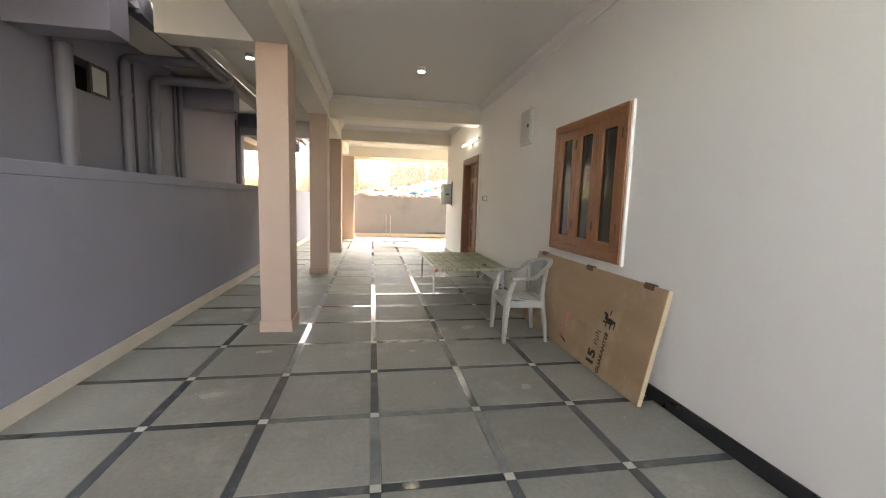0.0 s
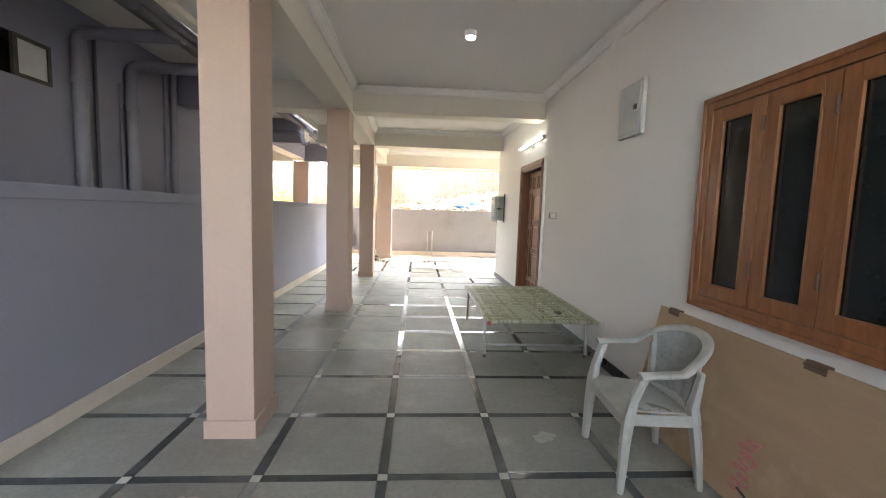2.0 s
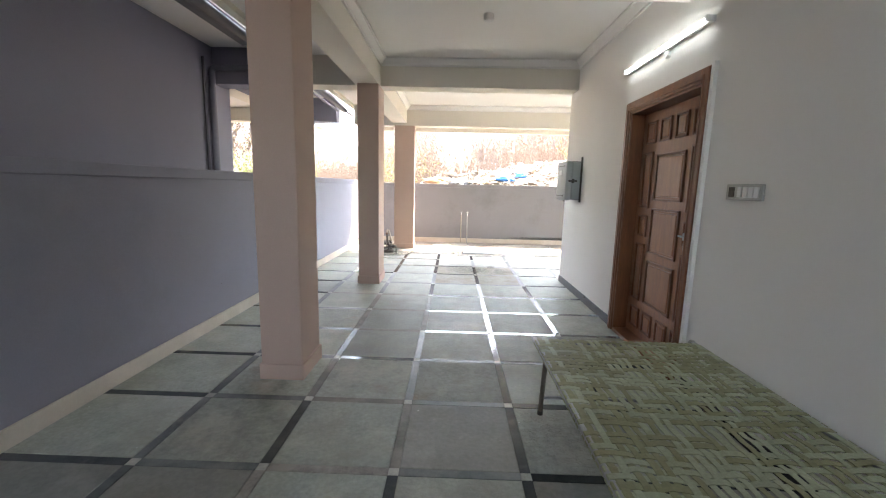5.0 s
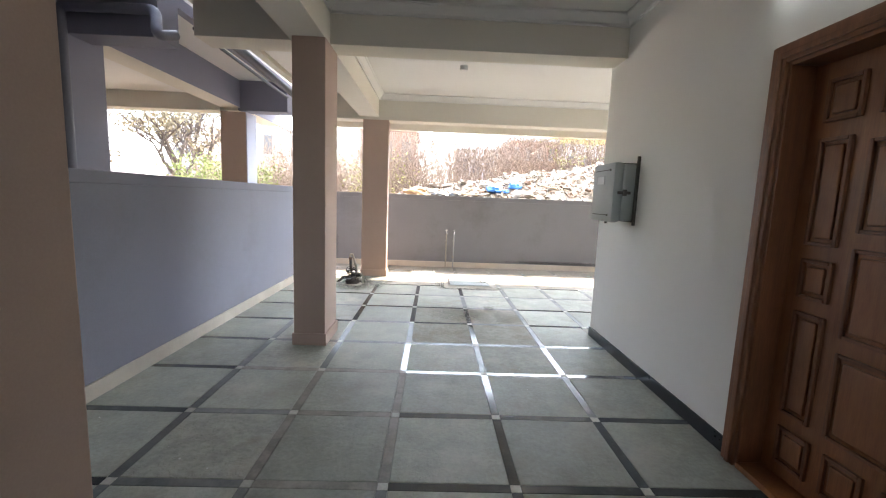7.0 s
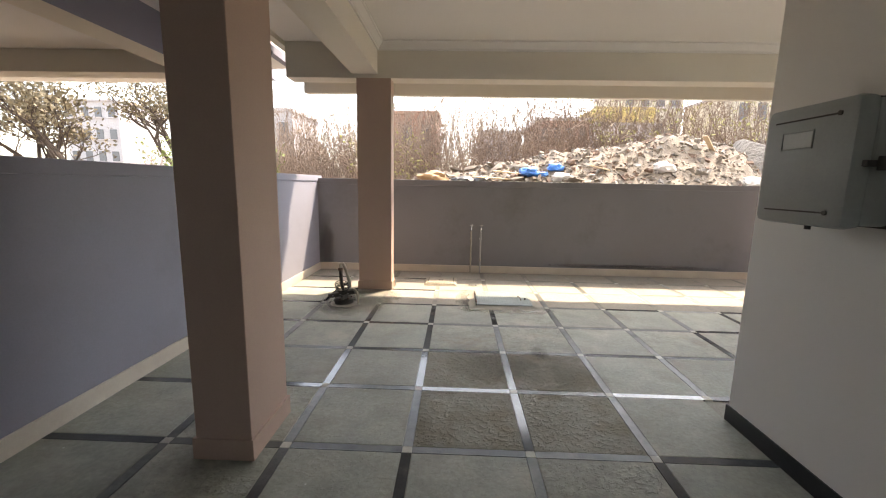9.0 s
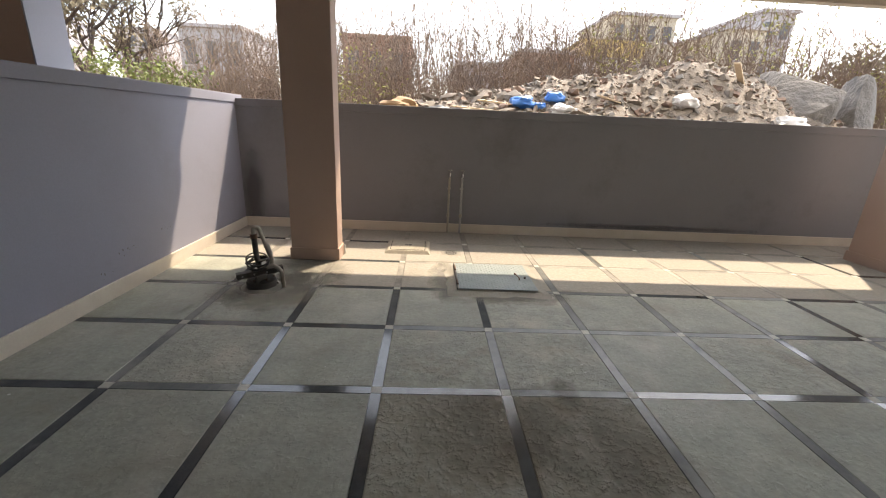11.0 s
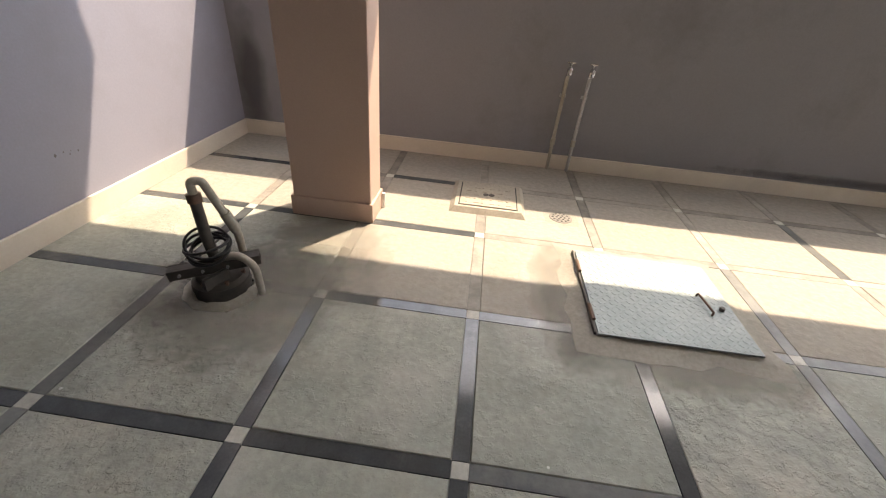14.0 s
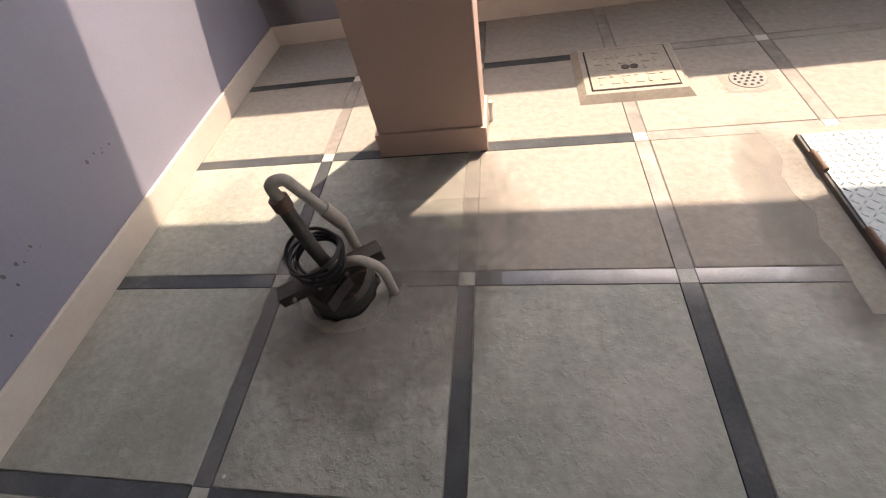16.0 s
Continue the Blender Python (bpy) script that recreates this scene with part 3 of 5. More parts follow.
wall_pipe([(NX + 0.045, 10.08, 0.0), (NX + 0.045, 10.08, 3.0), (-2.32, 10.08, 3.0), (-2.25, 9.98, 2.75), (-2.2, 10.16, 2.82)], 0.045, PIPE_G, clamps=(1.2,))
wall_pipe([(NX + 0.02, 9.93, 0.0), (NX + 0.02, 9.93, 3.1)], 0.018, PIPE_D, "conduit", "thin dark conduit on the wall")
wall_pipe([(-2.12, 3.95, 3.6), (-2.12, 3.95, 3.05), (-2.12, 4.15, 3.02), (-2.12, 4.6, 3.02)], 0.05, PIPE_G, "drain_pipe", "grey drain pipe with an elbow under the slab edge")
wall_pipe([(-2.13, 4.3, 3.12), (-2.13, 9.6, 3.04)], 0.055, PIPE_D, "drain_pipe", "long dark drain pipe under the slab edge", ())
wall_pipe([(-2.2, 4.9, 3.06), (-2.2, 6.6, 3.02)], 0.05, PIPE_D, "drain_pipe", "dark drain pipe under the slab edge")
wall_pipe([(-2.16, 10.6, 3.12), (-2.16, 13.4, 3.03)], 0.05, PIPE_D, "drain_pipe", "long dark drain pipe under the slab edge")
wall_pipe([(-2.28, 10.6, 3.05), (-2.28, 13.2, 3.0)], 0.02, PIPE_D, "conduit", "thin dark conduit under the slab")


# ---- window of the house ----
def frame_ring(bm, x0, x1, y0, y1, z0, z1, w, bevel=0.004):
    box(bm, x0, x1, y0, y0 + w, z0, z1, bevel)
    box(bm, x0, x1, y1 - w, y1, z0, z1, bevel)
    box(bm, x0, x1, y0 + w, y1 - w, z1 - w, z1, bevel)
    box(bm, x0, x1, y0 + w, y1 - w, z0, z0 + w, bevel)
    return bm


wd = empty("window_1", "teak framed window with three dark glass casements", "window", kind="structure")
bm = frame_ring(B(), XR - 0.035, XR + 0.10, W0 + 0.012, W1, WZ0, WZ1, 0.075)
frame_ring(bm, XR - 0.047, XR - 0.034, W0 + 0.012, W1, WZ0, WZ1, 0.032, 0.006)
part("window_frame", bm, WOOD, wd)
part("plaster_edge", box(B(), XR - 0.026, XR + 0.1, W0 - 0.008, W0 + 0.0118, WZ0 - 0.01, WZ1 + 0.01, 0.002), WHITE, wd, "white plaster edge")
cw = (W1 - W0 - 0.012 - 0.15) / 3
for i in range(3):
    y0 = W0 + 0.087 + i * cw
    bm = frame_ring(B(), XR - 0.026, XR + 0.015, y0 + 0.002, y0 + cw - 0.002, WZ0 + 0.077, WZ1 - 0.077, 0.074, 0.004)
    sash = part("sash", bm, WOOD, wd)
    part("glazing_bead", frame_ring(B(), XR - 0.03, XR - 0.012, y0 + 0.072, y0 + cw - 0.072, WZ0 + 0.147, WZ1 - 0.147, 0.014, 0.003), WOOD, sash)
    part("pane", box(B(), XR - 0.005, XR + 0.001, y0 + 0.072, y0 + cw - 0.072, WZ0 + 0.142, WZ1 - 0.142), DARK, sash, "dark glass pane")
    for z in (WZ0 + 0.25, WZ1 - 0.27):
        part("hinge", rod(B(), (XR - 0.031, y0 + 0.006, z), (XR - 0.031, y0 + 0.006, z + 0.08), 0.008, seg=10), RUST, sash, "small brass hinge", True)

# ---- front door ----
dr = empty("door_1", "carved teak panel door, closed, in a moulded teak frame", "door", kind="structure")
fw = 0.12
bm = B()
for k, (o, x0, x1) in enumerate(((0.0, XR - 0.02, XR + 0.16), (0.012, XR - 0.036, XR - 0.019), (0.05, XR - 0.046, XR - 0.035))):
    w = (fw, fw - 0.03, 0.03)[k]
    box(bm, x0, x1, D0 + 0.022 + o, D0 + o + w, 0, DZ - o, 0.005)
    box(bm, x0, x1, D1 - o - w, D1 - o, 0, DZ - o, 0.005)
    box(bm, x0, x1, D0 + o + w, D1 - o - w, DZ - o - w, DZ - o, 0.005)
part("door_frame", bm, WOOD_D, dr)
part("plaster_edge", box(B(), XR - 0.03, XR + 0.16, D0 - 0.012, D0 + 0.0215, 0.0, DZ + 0.01, 0.003), WHITE, dr, "white plaster edge")
part("threshold", box(B(), XR - 0.03, XR + 0.2, D0 + 0.14, D1 - fw, 0, 0.035, 0.005), WOOD, dr)
ly0, ly1, lz0, lz1, lx = D0 + fw + 0.004, D1 - fw - 0.004, 0.04, DZ - fw - 0.004, XR + 0.11
leaf = part("leaf", box(B(), lx, lx + 0.045, ly0, ly1, lz0, lz1, 0.003), WOOD, dr)


def door_panel(u0, u1, z0, z1):
    """A raised field inside a carved moulding, on the face of the leaf. u runs over the leaf's width."""
    y0, y1 = ly0 + (ly1 - ly0) * u0, ly0 + (ly1 - ly0) * u1
    bm = frame_ring(B(), lx - 0.016, lx + 0.001, y0, y1, z0, z1, 0.018, 0.005)
    mo = part("moulding", bm, WOOD_D, leaf)
    bm = box(B(), lx - 0.001, lx + 0.002, y0 + 0.02, y1 - 0.02, z0 + 0.02, z1 - 0.02)
    box(bm, lx - 0.012, lx + 0.001, y0 + 0.035, y1 - 0.035, z0 + 0.035, z1 - 0.035, 0.010)
    part("panel", bm, WOOD, leaf)


H_ = lz1 - lz0
for row in (0.035, 0.865):
    for i in range(4):
        door_panel(0.07 + i * 0.23, 0.07 + i * 0.23 + 0.165, lz0 + H_ * row, lz0 + H_ * (row + 0.095))
for i in range(3):
    door_panel(0.29, 0.71, lz0 + H_ * (0.165 + i * 0.228), lz0 + H_ * (0.165 + i * 0.228 + 0.195))
for u in (0.07, 0.78):
    door_panel(u, u + 0.15, lz0 + H_ * 0.165, lz0 + H_ * 0.425)
    door_panel(u, u + 0.15, lz0 + H_ * 0.458, lz0 + H_ * 0.552)
    door_panel(u, u + 0.15, lz0 + H_ * 0.585, lz0 + H_ * 0.83)
bm = rod(B(), (lx - 0.03, ly0 + 0.02, 1.09), (lx - 0.03, ly0 + 0.26, 1.09), 0.008)
box(bm, lx - 0.026, lx - 0.001, ly0 + 0.05, ly0 + 0.09, 1.06, 1.12, 0.003)
box(bm, lx - 0.026, lx - 0.001, ly0 + 0.17, ly0 + 0.21, 1.06, 1.12, 0.003)
bolt = part("sliding_bolt", bm, STEEL, leaf, "steel sliding bolt")
part("padlock", box(B(), lx - 0.05, lx - 0.022, ly0 + 0.10, ly0 + 0.15, 0.985, 1.045, 0.005), STEEL, dr, "small steel padlock")

# ---- fittings on the white wall ----
db = empty("distribution_box", "pale grey enamelled electrical panel box on the white wall", "panel box")
part("body", box(B(), XR - 0.035, XR, 4.535, 4.91, 2.14, 2.585, 0.006), PANEL, db)
part("cover", box(B(), XR - 0.05, XR - 0.0345, 4.56, 4.885, 2.165, 2.56, 0.008), PANEL, db)
part("knob", box(B(), XR - 0.062, XR - 0.0495, 4.585, 4.63, 2.345, 2.385, 0.003), IRON, db, "black square knob")

mb = empty("meter_box", "grey enamelled steel electricity meter box on the white wall", "meter box")
part("backboard", box(B(), XR - 0.013, XR, 9.75, 10.21, 1.29, 1.81, 0.002), IRON, mb, "thin dark backboard")
part("body", box(B(), XR - 0.125, XR - 0.0135, 9.76, 10.20, 1.30, 1.80, 0.014), GREY_BOX, mb)
part("fixing_bar", box(B(), XR - 0.022, XR, 9.727, 9.7495, 1.265, 1.865, 0.003), IRON, mb, "dark steel fixing bar")
cov = part("cover", box(B(), XR - 0.215, XR - 0.1255, 9.745, 10.215, 1.285, 1.815, 0.036), GREY_BOX, mb, "", True)
cx = XR - 0.2155
part("label_recess", frame_ring(B(), cx - 0.004, cx + 0.002, 9.93, 10.10, 1.62, 1.70, 0.006, 0.001), GREY_BOX, cov, "raised rim round the label window")
part("label_plate", box(B(), cx - 0.0015, cx + 0.002, 9.937, 10.093, 1.627, 1.693), PANEL, cov, "pale label plate")
for z in (1.345, 1.745):
    part("groove", box(B(), cx - 0.003, cx + 0.002, 9.83, 10.15, z, z + 0.007, 0.001), IRON, cov, "dark pressed groove")
    part("screw", rod(B(), (cx - 0.006, 9.82, z + 0.004), (cx + 0.002, 9.82, z + 0.004), 0.010, seg=12), IRON, cov, "dark screw head", True)
hasp = part("latch", box(B(), XR - 0.175, XR - 0.065, 9.722, 9.7445, 1.535, 1.56, 0.004), IRON, mb, "dark latch")
part("staple", box(B(), XR - 0.140, XR - 0.105, 9.708, 9.7215, 1.52, 1.575, 0.005), IRON, hasp)
part("hinge", box(B(), XR - 0.14, XR - 0.11, 10.2155, 10.225, 1.36, 1.74, 0.003), GREY_BOX, mb)
part("top_lip", box(B(), XR - 0.118, XR - 0.02, 9.78, 10.18, 1.8005, 1.808, 0.002), IRON, mb)
part("gland", rod(B(), (XR - 0.165, 9.95, 1.268), (XR - 0.165, 9.95, 1.287), 0.012, seg=12), IRON, mb, "black cable gland", True)

sw = empty("switch_board", "grey switch plate with white rockers on the wall", "switch")
part("plate", box(B(), XR - 0.014, XR, 6.50, 6.80, 1.395, 1.49, 0.004), PLAST, sw)
for i in range(4):
    part("rocker", box(B(), XR - 0.021, XR - 0.0135, 6.525 + i * 0.045, 6.56 + i * 0.045, 1.412, 1.473, 0.003), WHITE_P, sw, "white rocker switch")
part("socket", box(B(), XR - 0.018, XR - 0.0135, 6.725, 6.775, 1.412, 1.473, 0.003), IRON, sw)

tb = empty("tube_light", "lit white tube light above the front door", "lamp")
part("batten", box(B(), XR - 0.035, XR, 7.14, 8.46, 2.565, 2.605, 0.004), WHITE_P, tb)
part("tube", rod(B(), (XR - 0.05, 7.17, 2.585), (XR - 0.05, 8.43, 2.585), 0.014, seg=14), TUBE, tb, "lit tube", True)
for y in (7.15, 8.45):
    part("end_cap", box(B(), XR - 0.068, XR - 0.03, y - 0.012, y + 0.012, 2.565, 2.605, 0.004), WHITE_P, tb)
part("wire_rose", rod(B(), (XR - 0.03, 7.72, 2.53), (XR, 7.72, 2.53), 0.03, seg=14), WHITE_P, tb, "", True)


def downlight(x, y, lit):
    th = empty("ceiling_light", "round surface downlight, " + ("lit" if lit else "switched off"), "lamp", "ceiling downlights", at=(x, y, CEIL_Z))
    part("housing", rod(B(), (x, y, CEIL_Z - 0.055), (x, y, CEIL_Z), 0.052, 0.055, 24), WHITE_P, th, smooth=True)
    part("diffuser", rod(B(), (x, y, CEIL_Z - 0.062), (x, y, CEIL_Z - 0.056), 0.043, seg=24), LAMP if lit else WHITE_P, th)


for x, y, lit in ((0.62, 5.31, True), (-1.6, 5.36, True), (0.58, 8.66, False), (0.54, 11.78, False)):
    downlight(x, y, lit)

# ---- plywood door blank leaning on the wall ----
bd = empty("plywood_board", "brown plywood flush-door blank leaning on its side", "board", at=(1.82, 3.0, 0))
BW, BH, BT = 2.16, 0.83, 0.032
lean = math.atan2(0.165, 0.81)
bmx = Matrix.Translation((1.785, 1.92, 0.006)) @ Matrix.Rotation(lean, 4, "Y")      # local: y along, z up the face, -x is the face


def on_board(y0, y1, z0, z1, x0=-0.003, x1=-0.0005):
    return box(B(), x0, x1, y0, y1, z0, z1, 0, bmx)


part("sheet", box(B(), 0, BT, 0, BW, 0, BH, 0.002, bmx), PLY, bd)
part("edge", box(B(), -0.001, BT + 0.001, -0.006, -0.0002, 0.001, BH, 0, bmx), PLY_E, bd, "pale raw edge")
for y in (0.14, 0.95, 1.95):
    clip = part("hinge_plate", box(B(), -0.006, BT + 0.006, y, y + 0.10, BH - 0.035, BH + 0.012, 0.002, bmx), RUST, bd, "rusty metal hinge plate")
    part("hinge_pin", rod(B(), bmx @ Vector((-0.008, y, BH - 0.012)), bmx @ Vector((-0.008, y + 0.1, BH - 0.012)), 0.007, seg=8), RUST, clip)


def words(text, size, y, z, mat, bold=0.0):
    """Lettering that climbs the board's face."""
    cu = bpy.data.curves.new("lettering", "FONT")
    cu.body, cu.size, cu.extrude, cu.offset = text, size, 0.0006, bold
    tmp = bpy.data.objects.new("lettering", cu)
    scene.collection.objects.link(tmp)
    bpy.context.view_layer.update()
    me = bpy.data.meshes.new_from_object(tmp.evaluated_get(bpy.context.evaluated_depsgraph_get()))
    bpy.data.objects.remove(tmp)
    bpy.data.curves.remove(cu)
    m = bmx @ Matrix(((0, 0, -1, -0.0016), (0, 1, 0, y), (1, 0, 0, z), (0, 0, 0, 1)))
    me.transform(m)
    me.materials.clear()
    me.materials.append(mat)
    ob = new("lettering", me)
    ob.parent = bd
    ob.matrix_parent_inverse = bd.matrix_basis.inverted()
    return ob


words("15", 0.14, 0.60, 0.03, INK, 0.006)
words("GUARANTEE", 0.060, 0.50, 0.01, INK, 0.0015)
bm = B()
for i in range(6):
    y, z = 0.605 + 0.012 * math.sin(i * 2.1), 0.22 + i * 0.022
    box(bm, -0.0026, -0.0008, y, y + 0.05, z, z + 0.008, 0, bmx)
part("script_mark", bm, INK, bd)
bm = B()
for y, z, ry, rz in ((0.52, 0.45, 0.055, 0.026), (0.575, 0.475, 0.022, 0.03), (0.60, 0.50, 0.018, 0.012), (0.47, 0.455, 0.03, 0.012), (0.45, 0.43, 0.008, 0.03),
                     (0.50, 0.415, 0.009, 0.03), (0.56, 0.42, 0.009, 0.03), (0.59, 0.43, 0.022, 0.008), (0.53, 0.52, 0.008, 0.025)):
    vs = [bm.verts.new(bmx @ Vector((-0.0018, y + ry * math.cos(a * math.pi / 6), z + rz * math.sin(a * math.pi / 6)))) for a in range(12)]
    bm.faces.new(vs)
part("printed_mark", bm, INK, bd)
bm = B()
zig = [bmx @ Vector((-0.002, 1.19 + 0.042 * math.sin(i * 0.62) + 0.02 * math.sin(i * 0.23), 0.08 + i * 0.0036 + 0.016 * math.cos(i * 0.62))) for i in range(80)]
sweep(bm, zig, 0.004, 6)
part("chalk_mark", bm, PINK, bd, "pink chalk scribble")
bm = sweep(B(), [bmx @ Vector((-0.002, 1.19 - i * 0.014, 0.10 - 0.004 * i)) for i in range(8)], 0.007, 6)
part("slot", bm, IRON, bd, "dark slot")

# ---- moulded plastic chair ----
ch = empty("plastic_chair", "grey moulded plastic armchair, dusty, beside the plywood board", "chair", at=(1.48, 3.49, 0))
chm = Matrix.Translation((1.50, 3.48, 0)) @ Matrix.Rotation(radians(-4), 4, "Z")    # local -x is forward


def sheet(fn, nu, nv, thick):
    """A curved plate of even thickness, from a function of two parameters."""
    bm = B()
    grid = [[Vector(fn(i / nu, j / nv)) for j in range(nv + 1)] for i in range(nu + 1)]
    rows = ([], [])
    for i in range(nu + 1):
        r0, r1 = [], []
        for j in range(nv + 1):
            a = grid[min(i + 1, nu)][j] - grid[max(i - 1, 0)][j]
            b = grid[i][min(j + 1, nv)] - grid[i][max(j - 1, 0)]
            nn = a.cross(b).normalized() * thick / 2
            r0.append(bm.verts.new(grid[i][j] + nn))
            r1.append(bm.verts.new(grid[i][j] - nn))
        rows[0].append(r0)
        rows[1].append(r1)
    for s, R in enumerate(rows):
        for i in range(nu):
            for j in range(nv):
                bm.faces.new((R[i][j], R[i + 1][j], R[i + 1][j + 1], R[i][j + 1]))
    for i in range(nu):
        for j in (0, nv):
            bm.faces.new((rows[0][i][j], rows[0][i + 1][j], rows[1][i + 1][j], rows[1][i][j]))
    for j in range(nv):
        for i in (0, nu):
            bm.faces.new((rows[0][i][j], rows[0][i][j + 1], rows[1][i][j + 1], rows[1][i][j]))
    bm.transform(chm)
    return bm


def seat_fn(u, v):
    w = 0.235 - 0.035 * u
    x, y = -0.22 + 0.42 * u, (2 * v - 1) * w
    z = 0.42 - 0.035 * u + 0.018 * (2 * v - 1) ** 2 - 0.03 * math.exp(-(u / 0.08) ** 2)
    return x, y, z


def rim(t):
    """The curve that the arms and the back's top follow, t from 0 to 1."""
    a = (t - 0.5) * 2
    if abs(a) <= 0.6:
        th = a / 0.6 * math.pi / 2
        return Vector((0.07 + 0.215 * math.cos(th), 0.275 * math.sin(th), 0.655 + 0.15 * max(0.0, math.cos(th)) ** 0.75))
    k = (abs(a) - 0.6) / 0.4
    return Vector((0.07 - 0.245 * k, math.copysign(0.275 + 0.012 * k, a), 0.655 - 0.012 * k))


def back_fn(u, v):
    th = (2 * v - 1) * math.pi / 2 * 0.72
    top = Vector((0.07 + 0.205 * math.cos(th), 0.265 * math.sin(th), 0.65 + 0.15 * max(0.0, math.cos(th)) ** 0.75))
    low = Vector((0.10 + 0.085 * math.cos(th), 0.205 * math.sin(th), 0.385))
    p = low.lerp(top, u)
    p.x += 0.02 * math.sin(math.pi * u) * math.cos(th)
    return p


part("seat", sheet(seat_fn, 12, 12, 0.008), PLAST, ch, smooth=True)
part("backrest", sheet(back_fn, 10, 18, 0.006), PLAST, ch, "smooth curved plastic back", True)
bm = sweep(B(), [rim(i / 48) for i in range(49)], [0.026 + 0.008 * min(1, abs(i - 24) / 16) for i in range(49)], 12, flat=0.5)
bm.transform(chm)
part("arm_rim", bm, PLAST, ch, smooth=True)
bm = box(B(), -0.222, -0.212, -0.225, 0.225, 0.345, 0.40, 0.004)
box(bm, -0.2, 0.19, -0.236, -0.228, 0.35, 0.415, 0.003)
box(bm, -0.2, 0.19, 0.228, 0.236, 0.35, 0.415, 0.003)
bm.transform(chm)
part("apron", bm, PLAST, ch)
for sy in (-1, 1):
    bm = B()
    path = [(-0.125, 0.277, 0.638), (-0.15, 0.272, 0.605), (-0.185, 0.262, 0.50), (-0.20, 0.255, 0.40), (-0.212, 0.26, 0.25), (-0.222, 0.265, 0.0)]
    sweep(bm, [(x, y * sy, z) for x, y, z in path], [0.02, 0.03, 0.033, 0.042, 0.036, 0.027], 8, flat=0.8)
    bm.transform(chm)
    part("leg", bm, PLAST, ch, smooth=True)
    bm = B()
    sweep(bm, [(0.165, 0.252 * sy, 0.655), (0.162, 0.235 * sy, 0.56), (0.158, 0.212 * sy, 0.46), (0.17, 0.205 * sy, 0.40), (0.185, 0.21 * sy, 0.3), (0.205, 0.22 * sy, 0.15), (0.22, 0.225 * sy, 0.0)], [0.02, 0.026, 0.036, 0.042, 0.038, 0.031, 0.024], 8, flat=0.8)
    bm.transform(chm)
    part("leg", bm, PLAST, ch, smooth=True)

# clear film still wrapped round the chair's back
def film_fn(u, v):
    p = Vector(back_fn(0.12 + 0.86 * u, 0.04 + 0.92 * v))
    n = noise.noise(Vector((u * 5.0, v * 7.0, 3.0))) * 0.010 + noise.noise(Vector((u * 13.0, v * 15.0, 8.0))) * 0.005
    p.x -= (0.014 + n) * math.cos((2 * v - 1) * 1.1)
    p.y -= (0.014 + n) * math.sin((2 * v - 1) * 1.1)
    return p


part("plastic_film", sheet(film_fn, 22, 32, 0.001), FILM, ch, "crinkled clear plastic wrapping", True)

# ---- folding cot with woven plastic webbing ----
ct = empty("folding_cot", "folding steel cot with woven olive and pale green webbing", "cot", at=(1.38, 5.92, 0))
CX0, CX1, CY0, CY1, CZ = 0.85, 1.92, 5.0, 6.84, 0.42
for x in (CX0, CX1):
    part("side_rail", sweep(B(), [(x, CY0 - 0.03, CZ), (x, CY1 + 0.03, CZ)], 0.017, 12), STEEL, ct, smooth=True)
for y in (CY0 + 0.02, CY1 - 0.02):
    part("end_rail", sweep(B(), [(CX0, y, CZ), (CX1, y, CZ)], 0.015, 12), STEEL, ct, smooth=True)
part("end_cap", rod(B(), (CX0, CY0 - 0.05, CZ), (CX0, CY0 - 0.029, CZ), 0.02, 0.021, 14), RED, ct, "red plastic end cap", True)
for x, y in ((CX1, CY0 - 0.04), (CX0, CY1 + 0.04), (CX1, CY1 + 0.04)):
    part("end_cap", rod(B(), (x, y - 0.011, CZ), (x, y + 0.011, CZ), 0.02, seg=14), PLAST, ct, "grey plastic end cap", True)
for y, dy in ((5.26, -0.05), (6.58, 0.06)):
    for x in (CX0 + 0.012, CX1 - 0.012):
        leg = part("leg", sweep(B(), [(x, y, CZ - 0.02), (x, y + dy, 0.0)], 0.015, 12), STEEL if y < 6 else LEG_B, ct, smooth=True)
        part("rubber_foot", rod(B(), (x, y + dy, 0.0), (x, y + dy * 0.92, 0.03), 0.018, seg=12), IRON, leg, "", True)
    part("stretcher", sweep(B(), [(CX0 + 0.012, y + dy * 0.7, 0.125), (CX1 - 0.012, y + dy * 0.7, 0.125)], 0.011, 10), STEEL, ct, smooth=True)


def ribbon(line, width, side):
    """A thin band along a line of points, side is its width's direction."""
    bm = B()
    side = Vector(side) * width / 2
    rows = []
    for p in line:
        p = Vector(p)
        rows.append([bm.verts.new(q) for q in (p - side, p + side, p + side - Vector((0, 0, 0.002)), p - side - Vector((0, 0, 0.002)))])
    for a, b in zip(rows, rows[1:]):
        for k in range(4):
            bm.faces.new((a[k], a[(k + 1) % 4], b[(k + 1) % 4], b[k]))
    bm.faces.new(rows[0])
    bm.faces.new(rows[-1][::-1])
    return bm


